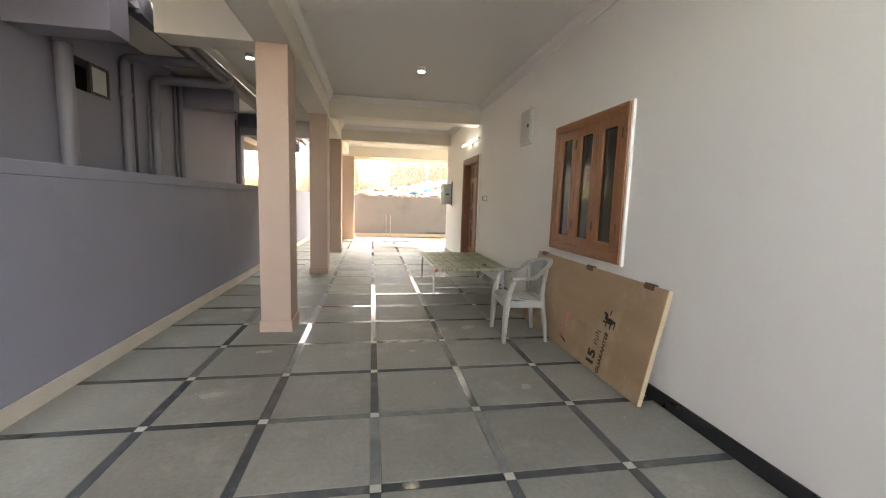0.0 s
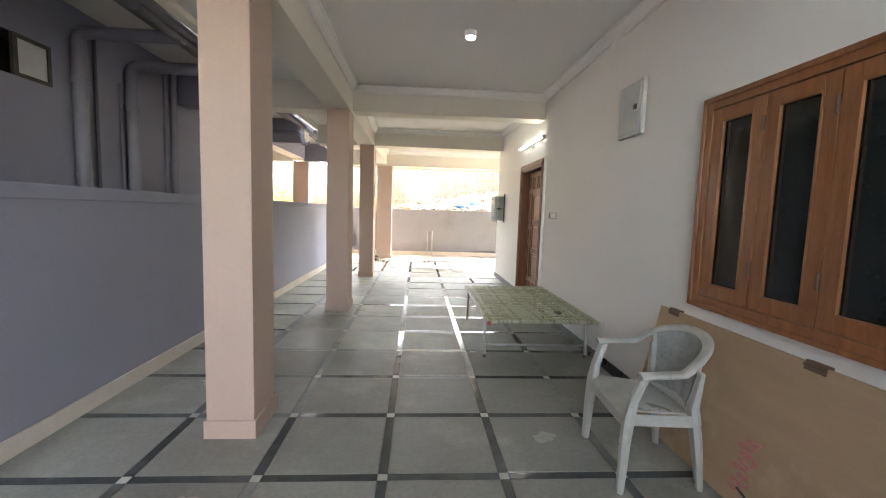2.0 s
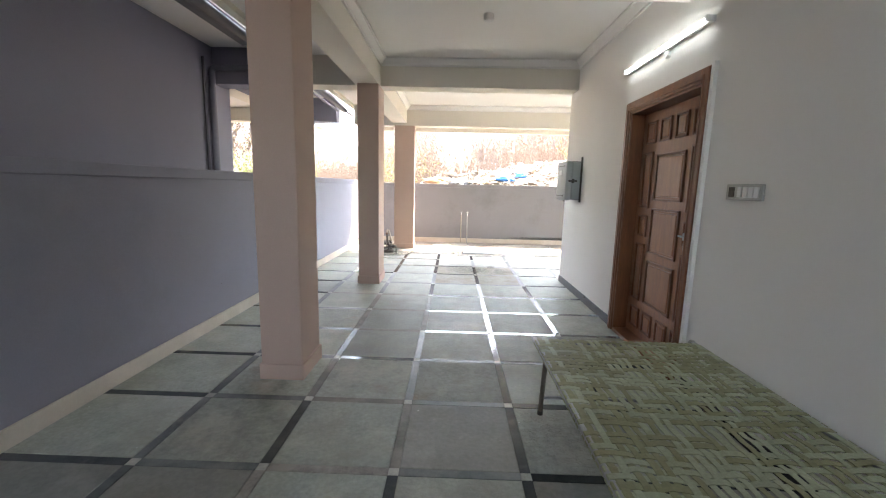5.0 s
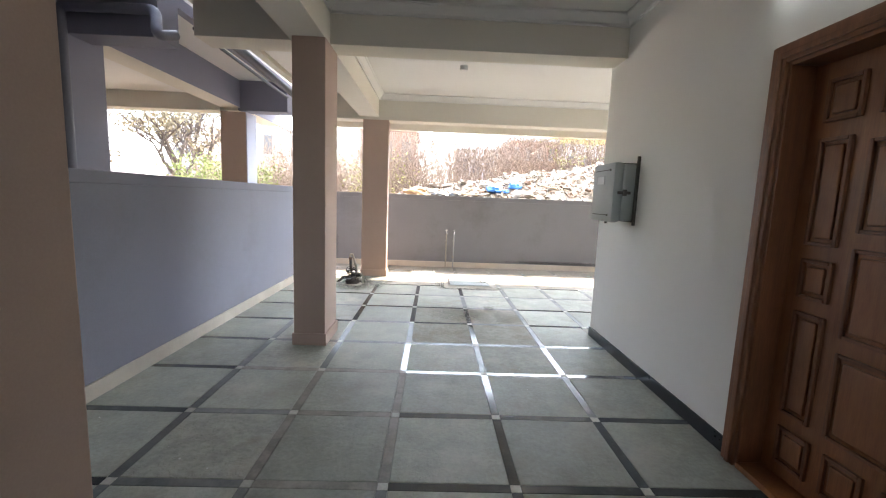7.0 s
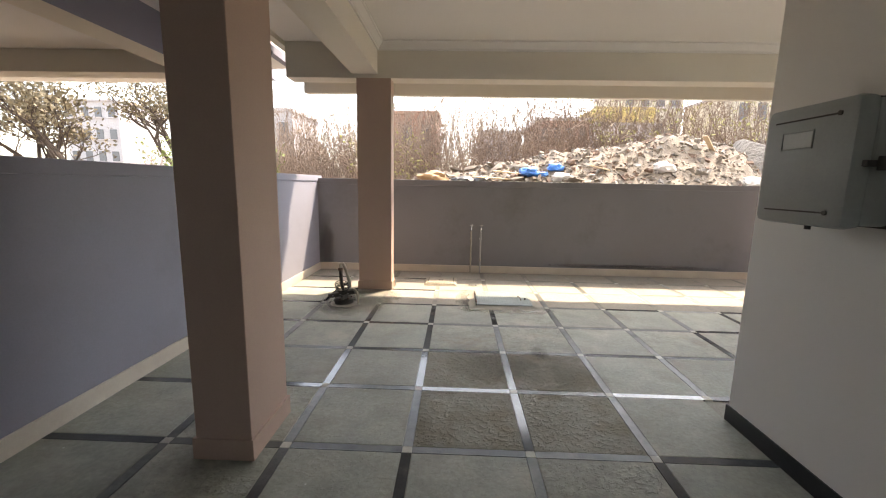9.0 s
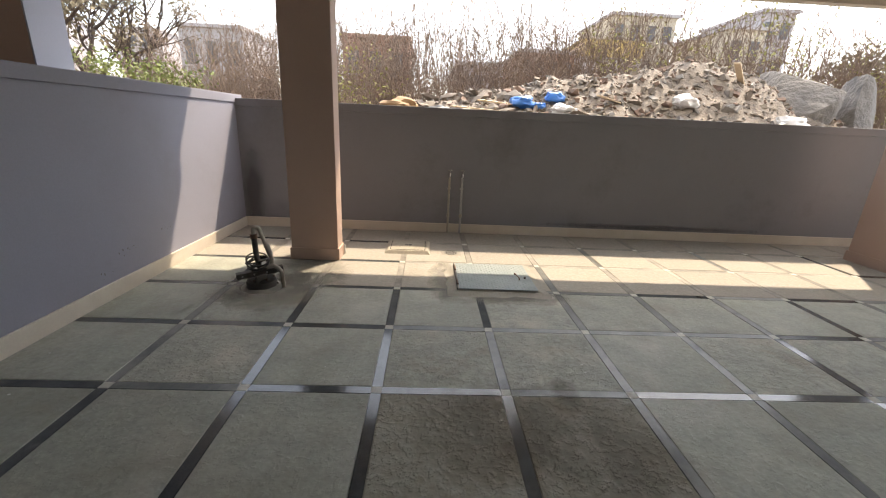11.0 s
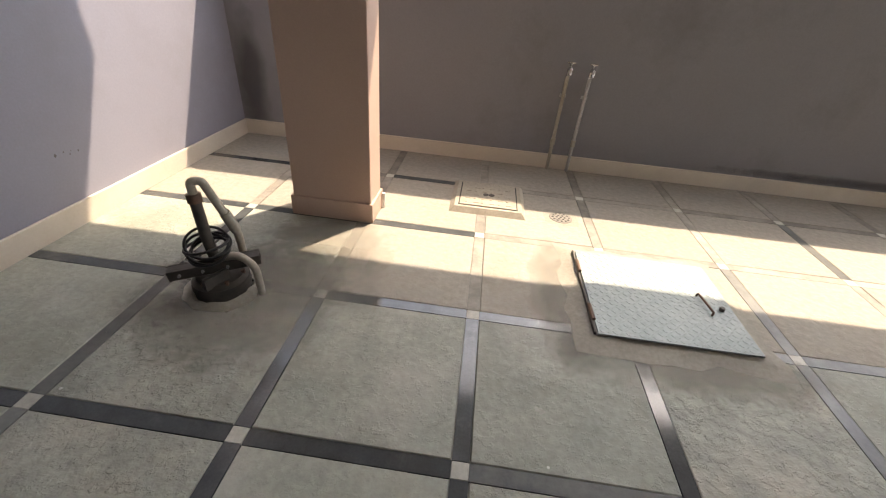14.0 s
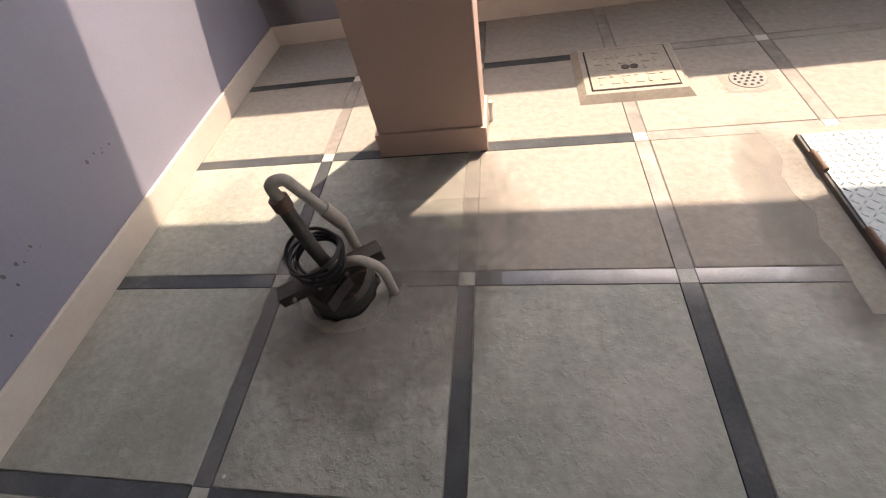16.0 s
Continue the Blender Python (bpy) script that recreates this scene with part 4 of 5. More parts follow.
wr = random.Random(21)
nx_, ny_ = 26, 42
px_, py_ = (CX1 - CX0) / nx_, (CY1 - CY0 - 0.06) / ny_
over = [[((i // 2 + j // 2) % 2 == 0) ^ (wr.random() < 0.10) for j in range(ny_)] for i in range(nx_)]
top_z = CZ + 0.019
for i in range(nx_):
    if wr.random() < 0.03:
        continue
    x = CX0 + (i + 0.5) * px_
    pts = [(x, CY0 + 0.03, CZ - 0.02), (x, CY0 - 0.002, CZ - 0.004), (x, CY0 + 0.006, CZ + 0.016)]
    for j in range(ny_):
        y = CY0 + 0.03 + (j + 0.5) * py_
        sag = -0.018 * math.sin(math.pi * j / ny_) * math.sin(math.pi * i / nx_)
        pts.append((x + wr.uniform(-0.002, 0.002), y, top_z + sag + (0.0035 if over[i][j] else -0.0035)))
    pts += [(x, CY1 - 0.006, CZ + 0.016), (x, CY1 + 0.002, CZ - 0.004), (x, CY1 - 0.03, CZ - 0.02)]
    part("webbing_strap", ribbon(pts, px_ * wr.uniform(0.55, 0.72), (1, 0, 0)), WEB_A if wr.random() < 0.55 else WEB_B, ct)
for j in range(ny_):
    y = CY0 + 0.03 + (j + 0.5) * py_
    if wr.random() < 0.04:
        continue
    for half in range(2):                    # each cross strap runs the full width, or frays and stops short of the other rail
        if half and not cut:
            break
        if not half:
            cut = wr.randrange(3, nx_ - 9) if (j % 7 in (2, 3, 5) and wr.random() < 0.9) else 0
            hole = wr.randrange(3, 9)
            lo, hi = 0, (cut if cut else nx_)
        else:
            lo, hi = min(cut + hole, nx_ - 2), nx_
        pts = [(CX0 + 0.025, y, CZ - 0.022), (CX0 - 0.019, y, CZ - 0.006), (CX0 - 0.012, y, CZ + 0.016)] if lo == 0 else []
        for i in range(lo, hi):
            sag = -0.018 * math.sin(math.pi * j / ny_) * math.sin(math.pi * i / nx_)
            pts.append((CX0 + (i + 0.5) * px_, y + wr.uniform(-0.003, 0.003), top_z + sag + (-0.0035 if over[i][j] else 0.0035)))
        if hi == nx_:
            pts += [(CX1 + 0.012, y, CZ + 0.016), (CX1 + 0.019, y, CZ - 0.006), (CX1 - 0.025, y, CZ - 0.022)]
        part("webbing_strap", ribbon(pts, py_ * wr.uniform(0.66, 0.9), (0, 1, 0)), WEB_B if wr.random() < 0.45 else WEB_A, ct)
part("knot", sweep(B(), [(1.62 + 0.03 * math.cos(a * 1.1), 5.28 + 0.05 * math.sin(a * 1.7), CZ + 0.03 + 0.008 * math.sin(a * 2.3)) for a in range(12)], 0.005, 6), RUST, ct, "frayed brown knot of webbing")

# ---- borewell pump head ----
PX, PY = -1.08, 12.72
pm = empty("borewell_pump", "dusty black iron borewell cap with clamp, hoses and cable coil", "pump", at=(PX, PY, 0))
bm = B()
n_ = 28
ring0 = []
mr_ = random.Random(3)
for r, z in ((0.205, 0.0016), (0.19, 0.005), (0.175, 0.013), (0.155, 0.024), (0.148, 0.004)):
    ring0.append([bm.verts.new((PX + r * math.cos(2 * math.pi * k / n_) * (1 + mr_.uniform(-0.09, 0.09)), PY + r * math.sin(2 * math.pi * k / n_) * (1 + mr_.uniform(-0.09, 0.09)), z)) for k in range(n_)])
for a, b in zip(ring0, ring0[1:]):
    for k in range(n_):
        bm.faces.new((a[k], a[(k + 1) % n_], b[(k + 1) % n_], b[k]))
part("mortar_collar", bm, BED, pm, "rough cement collar", True)
part("casing", rod(B(), (PX, PY, 0), (PX, PY, 0.05), 0.143, seg=32), IRON, pm, smooth=True)
cp = part("cap", rod(rod(B(), (PX, PY, 0.05), (PX, PY, 0.085), 0.15, 0.146, 32), (PX, PY, 0.085), (PX, PY, 0.105), 0.142, 0.12, 32), IRON, pm, "round black casing cap", True)
for a in range(6):
    q = (PX + 0.118 * math.cos(a * 1.047 + 0.3), PY + 0.118 * math.sin(a * 1.047 + 0.3))
    part("bolt", rod(B(), (*q, 0.095), (*q, 0.118), 0.011, seg=6), RUST, cp)
bar_dir = Vector((0.37, 0.20, 0.03)).normalized()
bq = Matrix.Translation((PX - 0.005, PY - 0.01, 0.165)) @ bar_dir.to_track_quat("X", "Z").to_matrix().to_4x4()
for sd in (-1, 1):
    bm = box(B(), -0.225, 0.225, sd * 0.03 - 0.006, sd * 0.03 + 0.006, -0.028, 0.028, 0.002, bq)
    part("clamp_bar", bm, IRON, pm, "black steel clamp bar")
part("clamp_web", box(B(), -0.223, -0.08, -0.0235, 0.0235, 0.02, 0.027, 0, bq), IRON, pm)
part("clamp_web", box(B(), 0.08, 0.223, -0.0235, 0.0235, 0.02, 0.027, 0, bq), IRON, pm)
for u in (-0.17, 0.17, -0.06, 0.06):
    part("bolt", rod(B(), bq @ Vector((u, -0.05, 0)), bq @ Vector((u, 0.05, 0)), 0.008, seg=8), STEEL, pm)
fin = Matrix.Translation((PX + 0.035, PY - 0.085, 0.105)) @ Matrix.Rotation(radians(-25), 4, "Z")
part("fin", box(box(B(), -0.012, -0.004, -0.07, 0.07, -0.01, 0.06, 0.002, fin), 0.008, 0.016, -0.07, 0.07, -0.01, 0.06, 0.002, fin), IRON, pm)
riser = arc([(PX + 0.0, PY, 0.09), (PX - 0.005, PY, 0.2), (PX - 0.04, PY + 0.02, 0.32), (PX - 0.055, PY + 0.032, 0.555)], 0.1, 6)
part("riser_hose", sweep(B(), riser, 0.028, 14), IRON, pm, "thick black hose", True)
part("hose_clip", rod(B(), (PX - 0.053, PY + 0.030, 0.515), (PX - 0.056, PY + 0.033, 0.560), 0.035, seg=16), RUST, pm, "", True)
ret = arc([(PX - 0.055, PY + 0.032, 0.545), (PX - 0.058, PY + 0.034, 0.625), (PX - 0.012, PY + 0.058, 0.625), (PX + 0.03, PY + 0.10, 0.44), (PX + 0.06, PY + 0.14, 0.3), (PX + 0.065, PY + 0.145, 0.05)], 0.035, 5)
part("return_pipe", sweep(B(), ret, 0.0215, 12), PVC, pm, "dusty bent plastic pipe", True)
part("pipe_joint", rod(B(), (PX + 0.034, PY + 0.105, 0.43), (PX + 0.057, PY + 0.136, 0.31), 0.029, seg=14), PVC, pm, "", True)
side_p = arc([(PX + 0.01, PY - 0.01, 0.215), (PX + 0.14, PY, 0.245), (PX + 0.215, PY + 0.0, 0.18), (PX + 0.22, PY - 0.0, 0.0)], 0.09, 6)
part("side_pipe", sweep(B(), side_p, 0.021, 12), PVC, pm, "grey dusty bent pipe", True)
for k in range(5):
    tilt = Matrix.Rotation(radians(wr.uniform(-26, 26)), 4, "X") @ Matrix.Rotation(radians(wr.uniform(-20, 20)), 4, "Y")
    c, r = Vector((PX - 0.02 + wr.uniform(-0.01, 0.01), PY + wr.uniform(-0.02, 0.01), 0.255 + 0.012 * k)), 0.108 + wr.uniform(-0.014, 0.014)
    loop = [c + tilt @ Vector((r * math.cos(a * math.pi / 16), r * 0.92 * math.sin(a * math.pi / 16), 0)) for a in range(32)]
    part("cable_loop", sweep(B(), loop, 0.0075, 8, True), CABLE, pm, smooth=True)

pm.matrix_basis = Matrix.Translation((PX - 0.002, PY + 0.01, 0)) @ Matrix.Diagonal((0.77, 0.77, 0.77, 1))

# ---- chequered steel hatch, drain cover, drain, stand pipes ----
tp = empty("steel_hatch", "chequered steel plate hatch hinged over a floor tank", "hatch", at=(0.85, 13.05, 0))
bm = B()
mr_ = random.Random(5)
rings = []
for o, z in ((0.075, 0.0016), (0.045, 0.006), (0.02, 0.014), (0.0, 0.02)):
    loop = []
    for s0, s1 in (((0.50, 12.73), (1.19, 12.73)), ((1.19, 12.73), (1.19, 13.37)), ((1.19, 13.37), (0.50, 13.37)), ((0.50, 13.37), (0.50, 12.73))):
        for q in range(9):
            x, y = s0[0] + (s1[0] - s0[0]) * q / 9, s0[1] + (s1[1] - s0[1]) * q / 9
            dx, dy = (x - 0.845) / 0.345, (y - 13.05) / 0.32
            kx = o * (1 + mr_.uniform(-0.3, 0.3))
            loop.append(bm.verts.new((x + max(-1, min(1, dx)) * kx, y + max(-1, min(1, dy)) * kx, z)))
    rings.append(loop)
for a, b in zip(rings, rings[1:]):
    for k in range(len(a)):
        bm.faces.new((a[k], a[(k + 1) % len(a)], b[(k + 1) % len(a)], b[k]))
bm.faces.new(rings[-1])
part("mortar_bed", bm, BED, tp, "rough cement bed", True)
plate = part("plate", box(B(), 0.515, 1.175, 12.735, 13.36, 0.026, 0.034, 0.0015), PLATE, tp)
vv, ff = [], []
for i in range(24):
    for j in range(23):
        cx, cy = 0.53 + i * 0.0272, 12.75 + j * 0.0270
        s = 1 if (i + j) % 2 else -1
        d, e = Vector((0.0105, 0.0105 * s, 0)), Vector((0.0032, -0.0032 * s, 0))
        c = Vector((cx, cy, 0.0335))
        k = len(vv)
        vv += [c - d, c + e, c + d, c - e, c - d * 0.4 + Vector((0, 0, 0.0022)), c + d * 0.4 + Vector((0, 0, 0.0022))]
        ff += [(k, k + 1, k + 4), (k + 1, k + 5, k + 4), (k + 1, k + 2, k + 5), (k + 2, k + 3, k + 5), (k + 3, k + 4, k + 5), (k + 3, k, k + 4)]
me = bpy.data.meshes.new("tread_studs")
me.from_pydata([tuple(v) for v in vv], [], ff)
me.materials.append(PLATE)
st = new("tread_studs", me)
st.parent = plate
st.matrix_parent_inverse = Matrix.Identity(4)
tagged(st, kind="stuff")
part("angle_frame", box(B(), 0.499, 0.508, 12.74, 13.36, 0.0, 0.036, 0.002), IRON, tp, "dark iron angle frame")
for y in (12.86, 13.21):
    part("hinge", rod(B(), (0.507, y - 0.05, 0.042), (0.507, y + 0.05, 0.04), 0.0085, seg=10), RUST, tp, "rusty barrel hinge", True)
part("lift_handle", sweep(B(), arc([(1.045, 13.09, 0.034), (1.045, 13.09, 0.052), (1.06, 12.955, 0.052), (1.06, 12.955, 0.034)], 0.015, 4), 0.005, 8), RUST, tp, "thin wire lifting handle", True)
part("stud", rod(B(), (1.12, 13.0, 0.034), (1.12, 13.0, 0.05), 0.011, seg=12), IRON, tp)

mh = empty("manhole_cover", "sand coloured concrete inspection cover with lifting slot", "drain cover", at=(0.035, 13.9, 0))
bm = B()
f0 = [bm.verts.new(p) for p in ((-0.205, 13.695, 0), (0.275, 13.695, 0), (0.275, 14.15, 0), (-0.205, 14.15, 0))]
f1 = [bm.verts.new(p) for p in ((-0.175, 13.725, 0.030), (0.245, 13.725, 0.030), (0.245, 14.12, 0.030), (-0.175, 14.12, 0.030))]
for k in range(4):
    bm.faces.new((f0[k], f0[(k + 1) % 4], f1[(k + 1) % 4], f1[k]))
bm.faces.new(f1)
part("frame", bm, COVER, mh)
part("joint", box(B(), -0.152, 0.222, 13.747, 14.097, 0.0302, 0.0312), VOID, mh, "dark joint round the lid")
lid = part("lid", box(B(), -0.145, 0.215, 13.754, 14.09, 0.0305, 0.0345, 0.0015), COVER, mh)
for i in range(6):
    for j in range(5):
        if (i, j) in ((2, 2), (3, 2)):
            continue
        x, y = -0.112 + i * 0.052, 13.785 + j * 0.056
        bm = box(B(), x, x + 0.034 if (i + j) % 2 else x + 0.014, y, y + 0.014 if (i + j) % 2 else y + 0.036, 0.0343, 0.0370, 0.001)
        part("raised_bar", bm, COVER, lid)
bm = rod(B(), (0.018, 13.92, 0.0335), (0.018, 13.92, 0.0365), 0.019, seg=16)
rod(bm, (0.056, 13.92, 0.0335), (0.056, 13.92, 0.0365), 0.019, seg=16)
part("lifting_slot", bm, IRON, lid, "dark lifting slots")

DRX, DRY = 0.50, 13.79
dn = empty("floor_drain", "round perforated steel floor drain sunk in a cut square", "drain", at=(DRX, DRY, 0))
bm = B()
dr_ = random.Random(9)
rim_o = [bm.verts.new((DRX + 0.105 * max(-1, min(1, 1.25 * math.cos(a * 0.2618))) + dr_.uniform(-0.006, 0.006), DRY + 0.10 * max(-1, min(1, 1.25 * math.sin(a * 0.2618))) + dr_.uniform(-0.006, 0.006), 0.0016)) for a in range(24)]
rim_i = [bm.verts.new((DRX + 0.072 * math.cos(a * 0.2618), DRY + 0.072 * math.sin(a * 0.2618), 0.0017)) for a in range(24)]
for a in range(24):
    bm.faces.new((rim_o[a], rim_o[(a + 1) % 24], rim_i[(a + 1) % 24], rim_i[a]))
part("cement_surround", bm, BED, dn, "rough cement surround")
part("rim", rod(B(), (DRX, DRY, 0.0), (DRX, DRY, 0.004), 0.075, 0.071, 24), DRAIN, dn, smooth=True)
for k in range(19):
    r = 0 if k == 0 else (0.025 if k < 7 else 0.05)
    a = k * math.pi / 3 if k < 7 else k * math.pi / 6
    x, y = DRX + r * math.cos(a), DRY + r * math.sin(a)
    part("hole", rod(B(), (x, y, 0.0035), (x, y, 0.005), 0.0072, seg=8), VOID, dn, "dark drain hole")

for k, x in enumerate((0.49, 0.645)):
    sp = empty("stand_pipe", "grey water pipe with a chrome tap against the end wall", "pipe", "stand pipes", at=(x, YE - 0.03, 0))
    part("pipe", rod(B(), (x, YE - 0.035, 0), (x, YE - 0.035, 0.70), 0.013, seg=12), STEEL if k else PVC, sp, smooth=True)
    part("coupling", rod(B(), (x, YE - 0.035, 0.2), (x, YE - 0.035, 0.25), 0.018, seg=12), PVC, sp, smooth=True)
    tap = part("tap", sweep(B(), arc([(x, YE - 0.035, 0.69), (x, YE - 0.035, 0.75), (x, YE - 0.11, 0.76), (x, YE - 0.115, 0.715)], 0.03), 0.013, 10), CHROME, sp, "chrome bib tap", True)
    part("tap_handle", box(B(), x - 0.028, x + 0.028, YE - 0.075, YE - 0.06, 0.785, 0.795, 0.003), CHROME, tap)
    part("tap_spindle", rod(B(), (x, YE - 0.067, 0.75), (x, YE - 0.067, 0.787), 0.007, seg=8), CHROME, tap)
    part("wall_clip", box(B(), x - 0.022, x + 0.022, YE - 0.02, YE, 0.55, 0.57, 0.002), STEEL, sp)

# ---- beyond the end wall ----
org = random.Random(77)


def twig_bush(name, x, y, z, height, width, stems, leaf_mat, leaves, label, leaf=0.05, category="shrub", group="dry shrubs beyond the wall"):
    """Many thin, forked, upright stems with sparse small leaves."""
    th = empty(name, label, category, group, at=(x, y, z))
    vs, fs, lv, lf = [], [], [], []

    def stick(a, b, r0, r1):
        d = (b - a).normalized()
        s = d.cross(Vector((0.3, 1, 0.1))).normalized()
        t = d.cross(s)
        k = len(vs)
        for p, r in ((a, r0), (b, r1)):
            for q in range(3):
                an = q * 2.094
                vs.append(tuple(p + s * math.cos(an) * r + t * math.sin(an) * r))
        for q in range(3):
            fs.append((k + q, k + (q + 1) % 3, k + 3 + (q + 1) % 3, k + 3 + q))

    def spray(p, n):
        for _ in range(n):
            c = p + Vector((org.gauss(0, 0.09), org.gauss(0, 0.09), org.gauss(0, 0.09)))
            u = Vector((org.gauss(0, 1), org.gauss(0, 1), org.gauss(0, 1))).normalized()
            w = u.cross(Vector((org.gauss(0, 1), org.gauss(0, 1), org.gauss(0, 1)))).normalized()
            s = leaf * org.uniform(0.5, 1.2)
            k = len(lv)
            lv.extend(tuple(q) for q in (c - u * s, c + w * s * 0.45, c + u * s, c - w * s * 0.45))
            lf.append((k, k + 1, k + 2, k + 3))

    for _ in range(stems):
        p = Vector((x + org.gauss(0, width * 0.28), y + org.gauss(0, width * 0.22), z))
        h = height * org.uniform(0.55, 1.08)
        lean_ = Vector((org.gauss(0, 0.22), org.gauss(0, 0.18), 1))
        n = 4
        r = org.uniform(0.012, 0.024)
        for k in range(n):
            q = p + lean_ * (h / n) + Vector((org.gauss(0, 0.05), org.gauss(0, 0.05), 0))
            stick(p, q, r * (1 - k / n * 0.7), r * (1 - (k + 1) / n * 0.7))
            if k >= 1:
                for _ in range(3):
                    e = q + Vector((org.gauss(0, 0.22), org.gauss(0, 0.2), org.uniform(0.1, 0.5)))
                    stick(q, e, r * 0.5, r * 0.2)
                    e2 = e + Vector((org.gauss(0, 0.14), org.gauss(0, 0.14), org.uniform(0.05, 0.3)))
                    stick(e, e2, r * 0.3, r * 0.15)
                    spray(e, leaves)
                    spray(e2, leaves)
            p = q
    for nm, v, f, m in (("brushwood", vs, fs, STEM), ("foliage", lv, lf, leaf_mat)):
        if not v:
            continue
        me = bpy.data.meshes.new(nm)
        me.from_pydata(v, [], f)
        me.materials.append(m)
        ob = new(nm, me)
        ob.parent = th
        ob.matrix_parent_inverse = th.matrix_basis.inverted()
        tagged(ob, kind="stuff")
    return th


# dry thicket
for i in range(104):
    x = -13.5 + i * 0.29 + org.uniform(-0.4, 0.4)
    y = 20.6 + org.uniform(-0.8, 5.0)
    if i % 5 == 0 and x > 3:
        continue
    if x < -6.2:
        y += 5.5
    h = org.uniform(2.8, 4.6) + (0.5 if 0 < x < 8 else 0) - (1.4 if x < -6 else 0)
    twig_bush("dry_shrub", x, y, 0.0, h, 1.5, 26, LEAF_DRY, 1, "dry brown leafless shrub with upright twigs", 0.03)
for i in range(20):
    x = -11 + i * 1.3 + org.uniform(-0.6, 0.6)
    twig_bush("dry_shrub", x, 26.5 + org.uniform(-1, 2), 0.0, org.uniform(5.2, 7.4) - (1.8 if x < -6 else 0), 2.2, 20, LEAF_DRY, 1, "tall dry brown shrub with thin twigs", 0.04)
for x, y, h in ((-7.7, 20.2, 2.0), (-6.9, 20.5, 2.0), (-6.2, 20.3, 1.7)):
    twig_bush("green_shrub", x, y, 0.0, h, 1.5, 20, LEAF, 6, "leafy green shrub among dry twigs", 0.06, group="green shrubs")
for x, y, h in ((-1.9, 19.8, 2.3), (8.6, 20.2, 4.6), (11.4, 21.0, 4.3), (5.6, 21.0, 4.6)):
    twig_bush("green_shrub", x, y, 0.0, h, 1.1, 13, LEAF_Y, 4, "thin shrub with yellow-green leaves", 0.05, group="green shrubs")


def branching_tree(x, y, z, height, label):
    th = empty("tree", label, "tree", at=(x, y, z))
    bmt = B()
    lv, lf = [], []

    def grow(p, d, length, r, level):
        pts, rad = [p], [r]
        for k in range(4):
            d = (d + Vector((org.gauss(0, 0.12), org.gauss(0, 0.12), org.gauss(0.05, 0.08)))).normalized()
            p = p + d * length / 4
            pts.append(p)
            rad.append(r * (1 - 0.5 * (k + 1) / 4))
        sweep(bmt, pts, rad, 6 if level < 2 else 4)
        if level < 5:
            for _ in range(3 if level else 4):
                nd = (d + Vector((org.gauss(0, 0.75), org.gauss(0, 0.6), org.uniform(-0.15, 0.55)))).normalized()
                grow(pts[org.randint(2, 4)], nd, length * org.uniform(0.6, 0.85), r * 0.56, level + 1)
        else:
            for _ in range(6):
                c = p + Vector((org.gauss(0, 0.18), org.gauss(0, 0.18), org.gauss(0, 0.16)))
                u = Vector((org.gauss(0, 1), org.gauss(0, 1), org.gauss(0, 1))).normalized()
                w = u.cross(Vector((org.gauss(0, 1), org.gauss(0, 1), 0.3))).normalized()
                s = org.uniform(0.05, 0.1)
                k = len(lv)
                lv.extend(tuple(q) for q in (c - u * s, c + w * s * 0.5, c + u * s, c - w * s * 0.5))
                lf.append((k, k + 1, k + 2, k + 3))

    grow(Vector((x, y, z)), Vector((0.05, 0, 1)), height * 0.27, height * 0.02, 0)
    part("trunk", bmt, BARK, th, "bare brown trunk and limbs")
    me = bpy.data.meshes.new("crown")
    me.from_pydata(lv, [], lf)
    me.materials.append(LEAF_B)
    ob = new("crown", me)
    ob.parent = th
    ob.matrix_parent_inverse = th.matrix_basis.inverted()
    return th


branching_tree(-13.3, 30.0, 0.0, 12.0, "spreading thorn tree with sparse yellow-green leaves")
branching_tree(-14.8, 22.5, 0.0, 7.6, "spreading thorn tree with sparse brown leaves")
branching_tree(-12.9, 21.6, 0.0, 6.8, "small spreading thorn tree with sparse brown leaves")
branching_tree(-10.6, 24.0, 0.0, 8.4, "spreading thorn tree with sparse leaves")
branching_tree(-19.5, 24.5, 0.0, 8.0, "spreading thorn tree with sparse leaves")
branching_tree(13.5, 23.5, 0.0, 5.6, "thin tree with sparse yellow-green leaves")


# rubble bank
def heap_height(x, y):
    base = 1.84 + 0.07 * math.sin(x * 0.9) - 0.2 * max(0.0, min(1.0, (x - 3.0) / 1.5))
    h = base * max(0, 1 - abs(y - 17.6) / 3.6) ** 0.6
    h += 1.28 * math.exp(-((x - 5.3) / 1.9) ** 2 - ((y - 18.0) / 1.3) ** 2)
    h += 0.30 * math.exp(-((x - 2.6) / 1.4) ** 2 - ((y - 17.6) / 1.2) ** 2)
    h *= 1 - 0.55 * max(0.0, min(1.0, (-0.6 - x) / 1.5))
    return h + 0.12 * noise.noise(Vector((x * 2.3, y * 2.3, 0))) + 0.09 * noise.noise(Vector((x * 6, y * 6, 2)))


bm = B()
nxg, nyg = 200, 82
gv = [[bm.verts.new((-4 + i * 0.08, 15.0 + j * 0.08, heap_height(-4 + i * 0.08, 15.0 + j * 0.08) - 0.15)) for j in range(nyg)] for i in range(nxg)]
for i in range(nxg - 1):
    for j in range(nyg - 1):
        bm.faces.new((gv[i][j], gv[i + 1][j], gv[i + 1][j + 1], gv[i][j + 1]))
solid("rubble_heap", bm, RUBBLE, "grey brown bank of building rubble and soil", "rubble", kind="stuff", smooth=True)


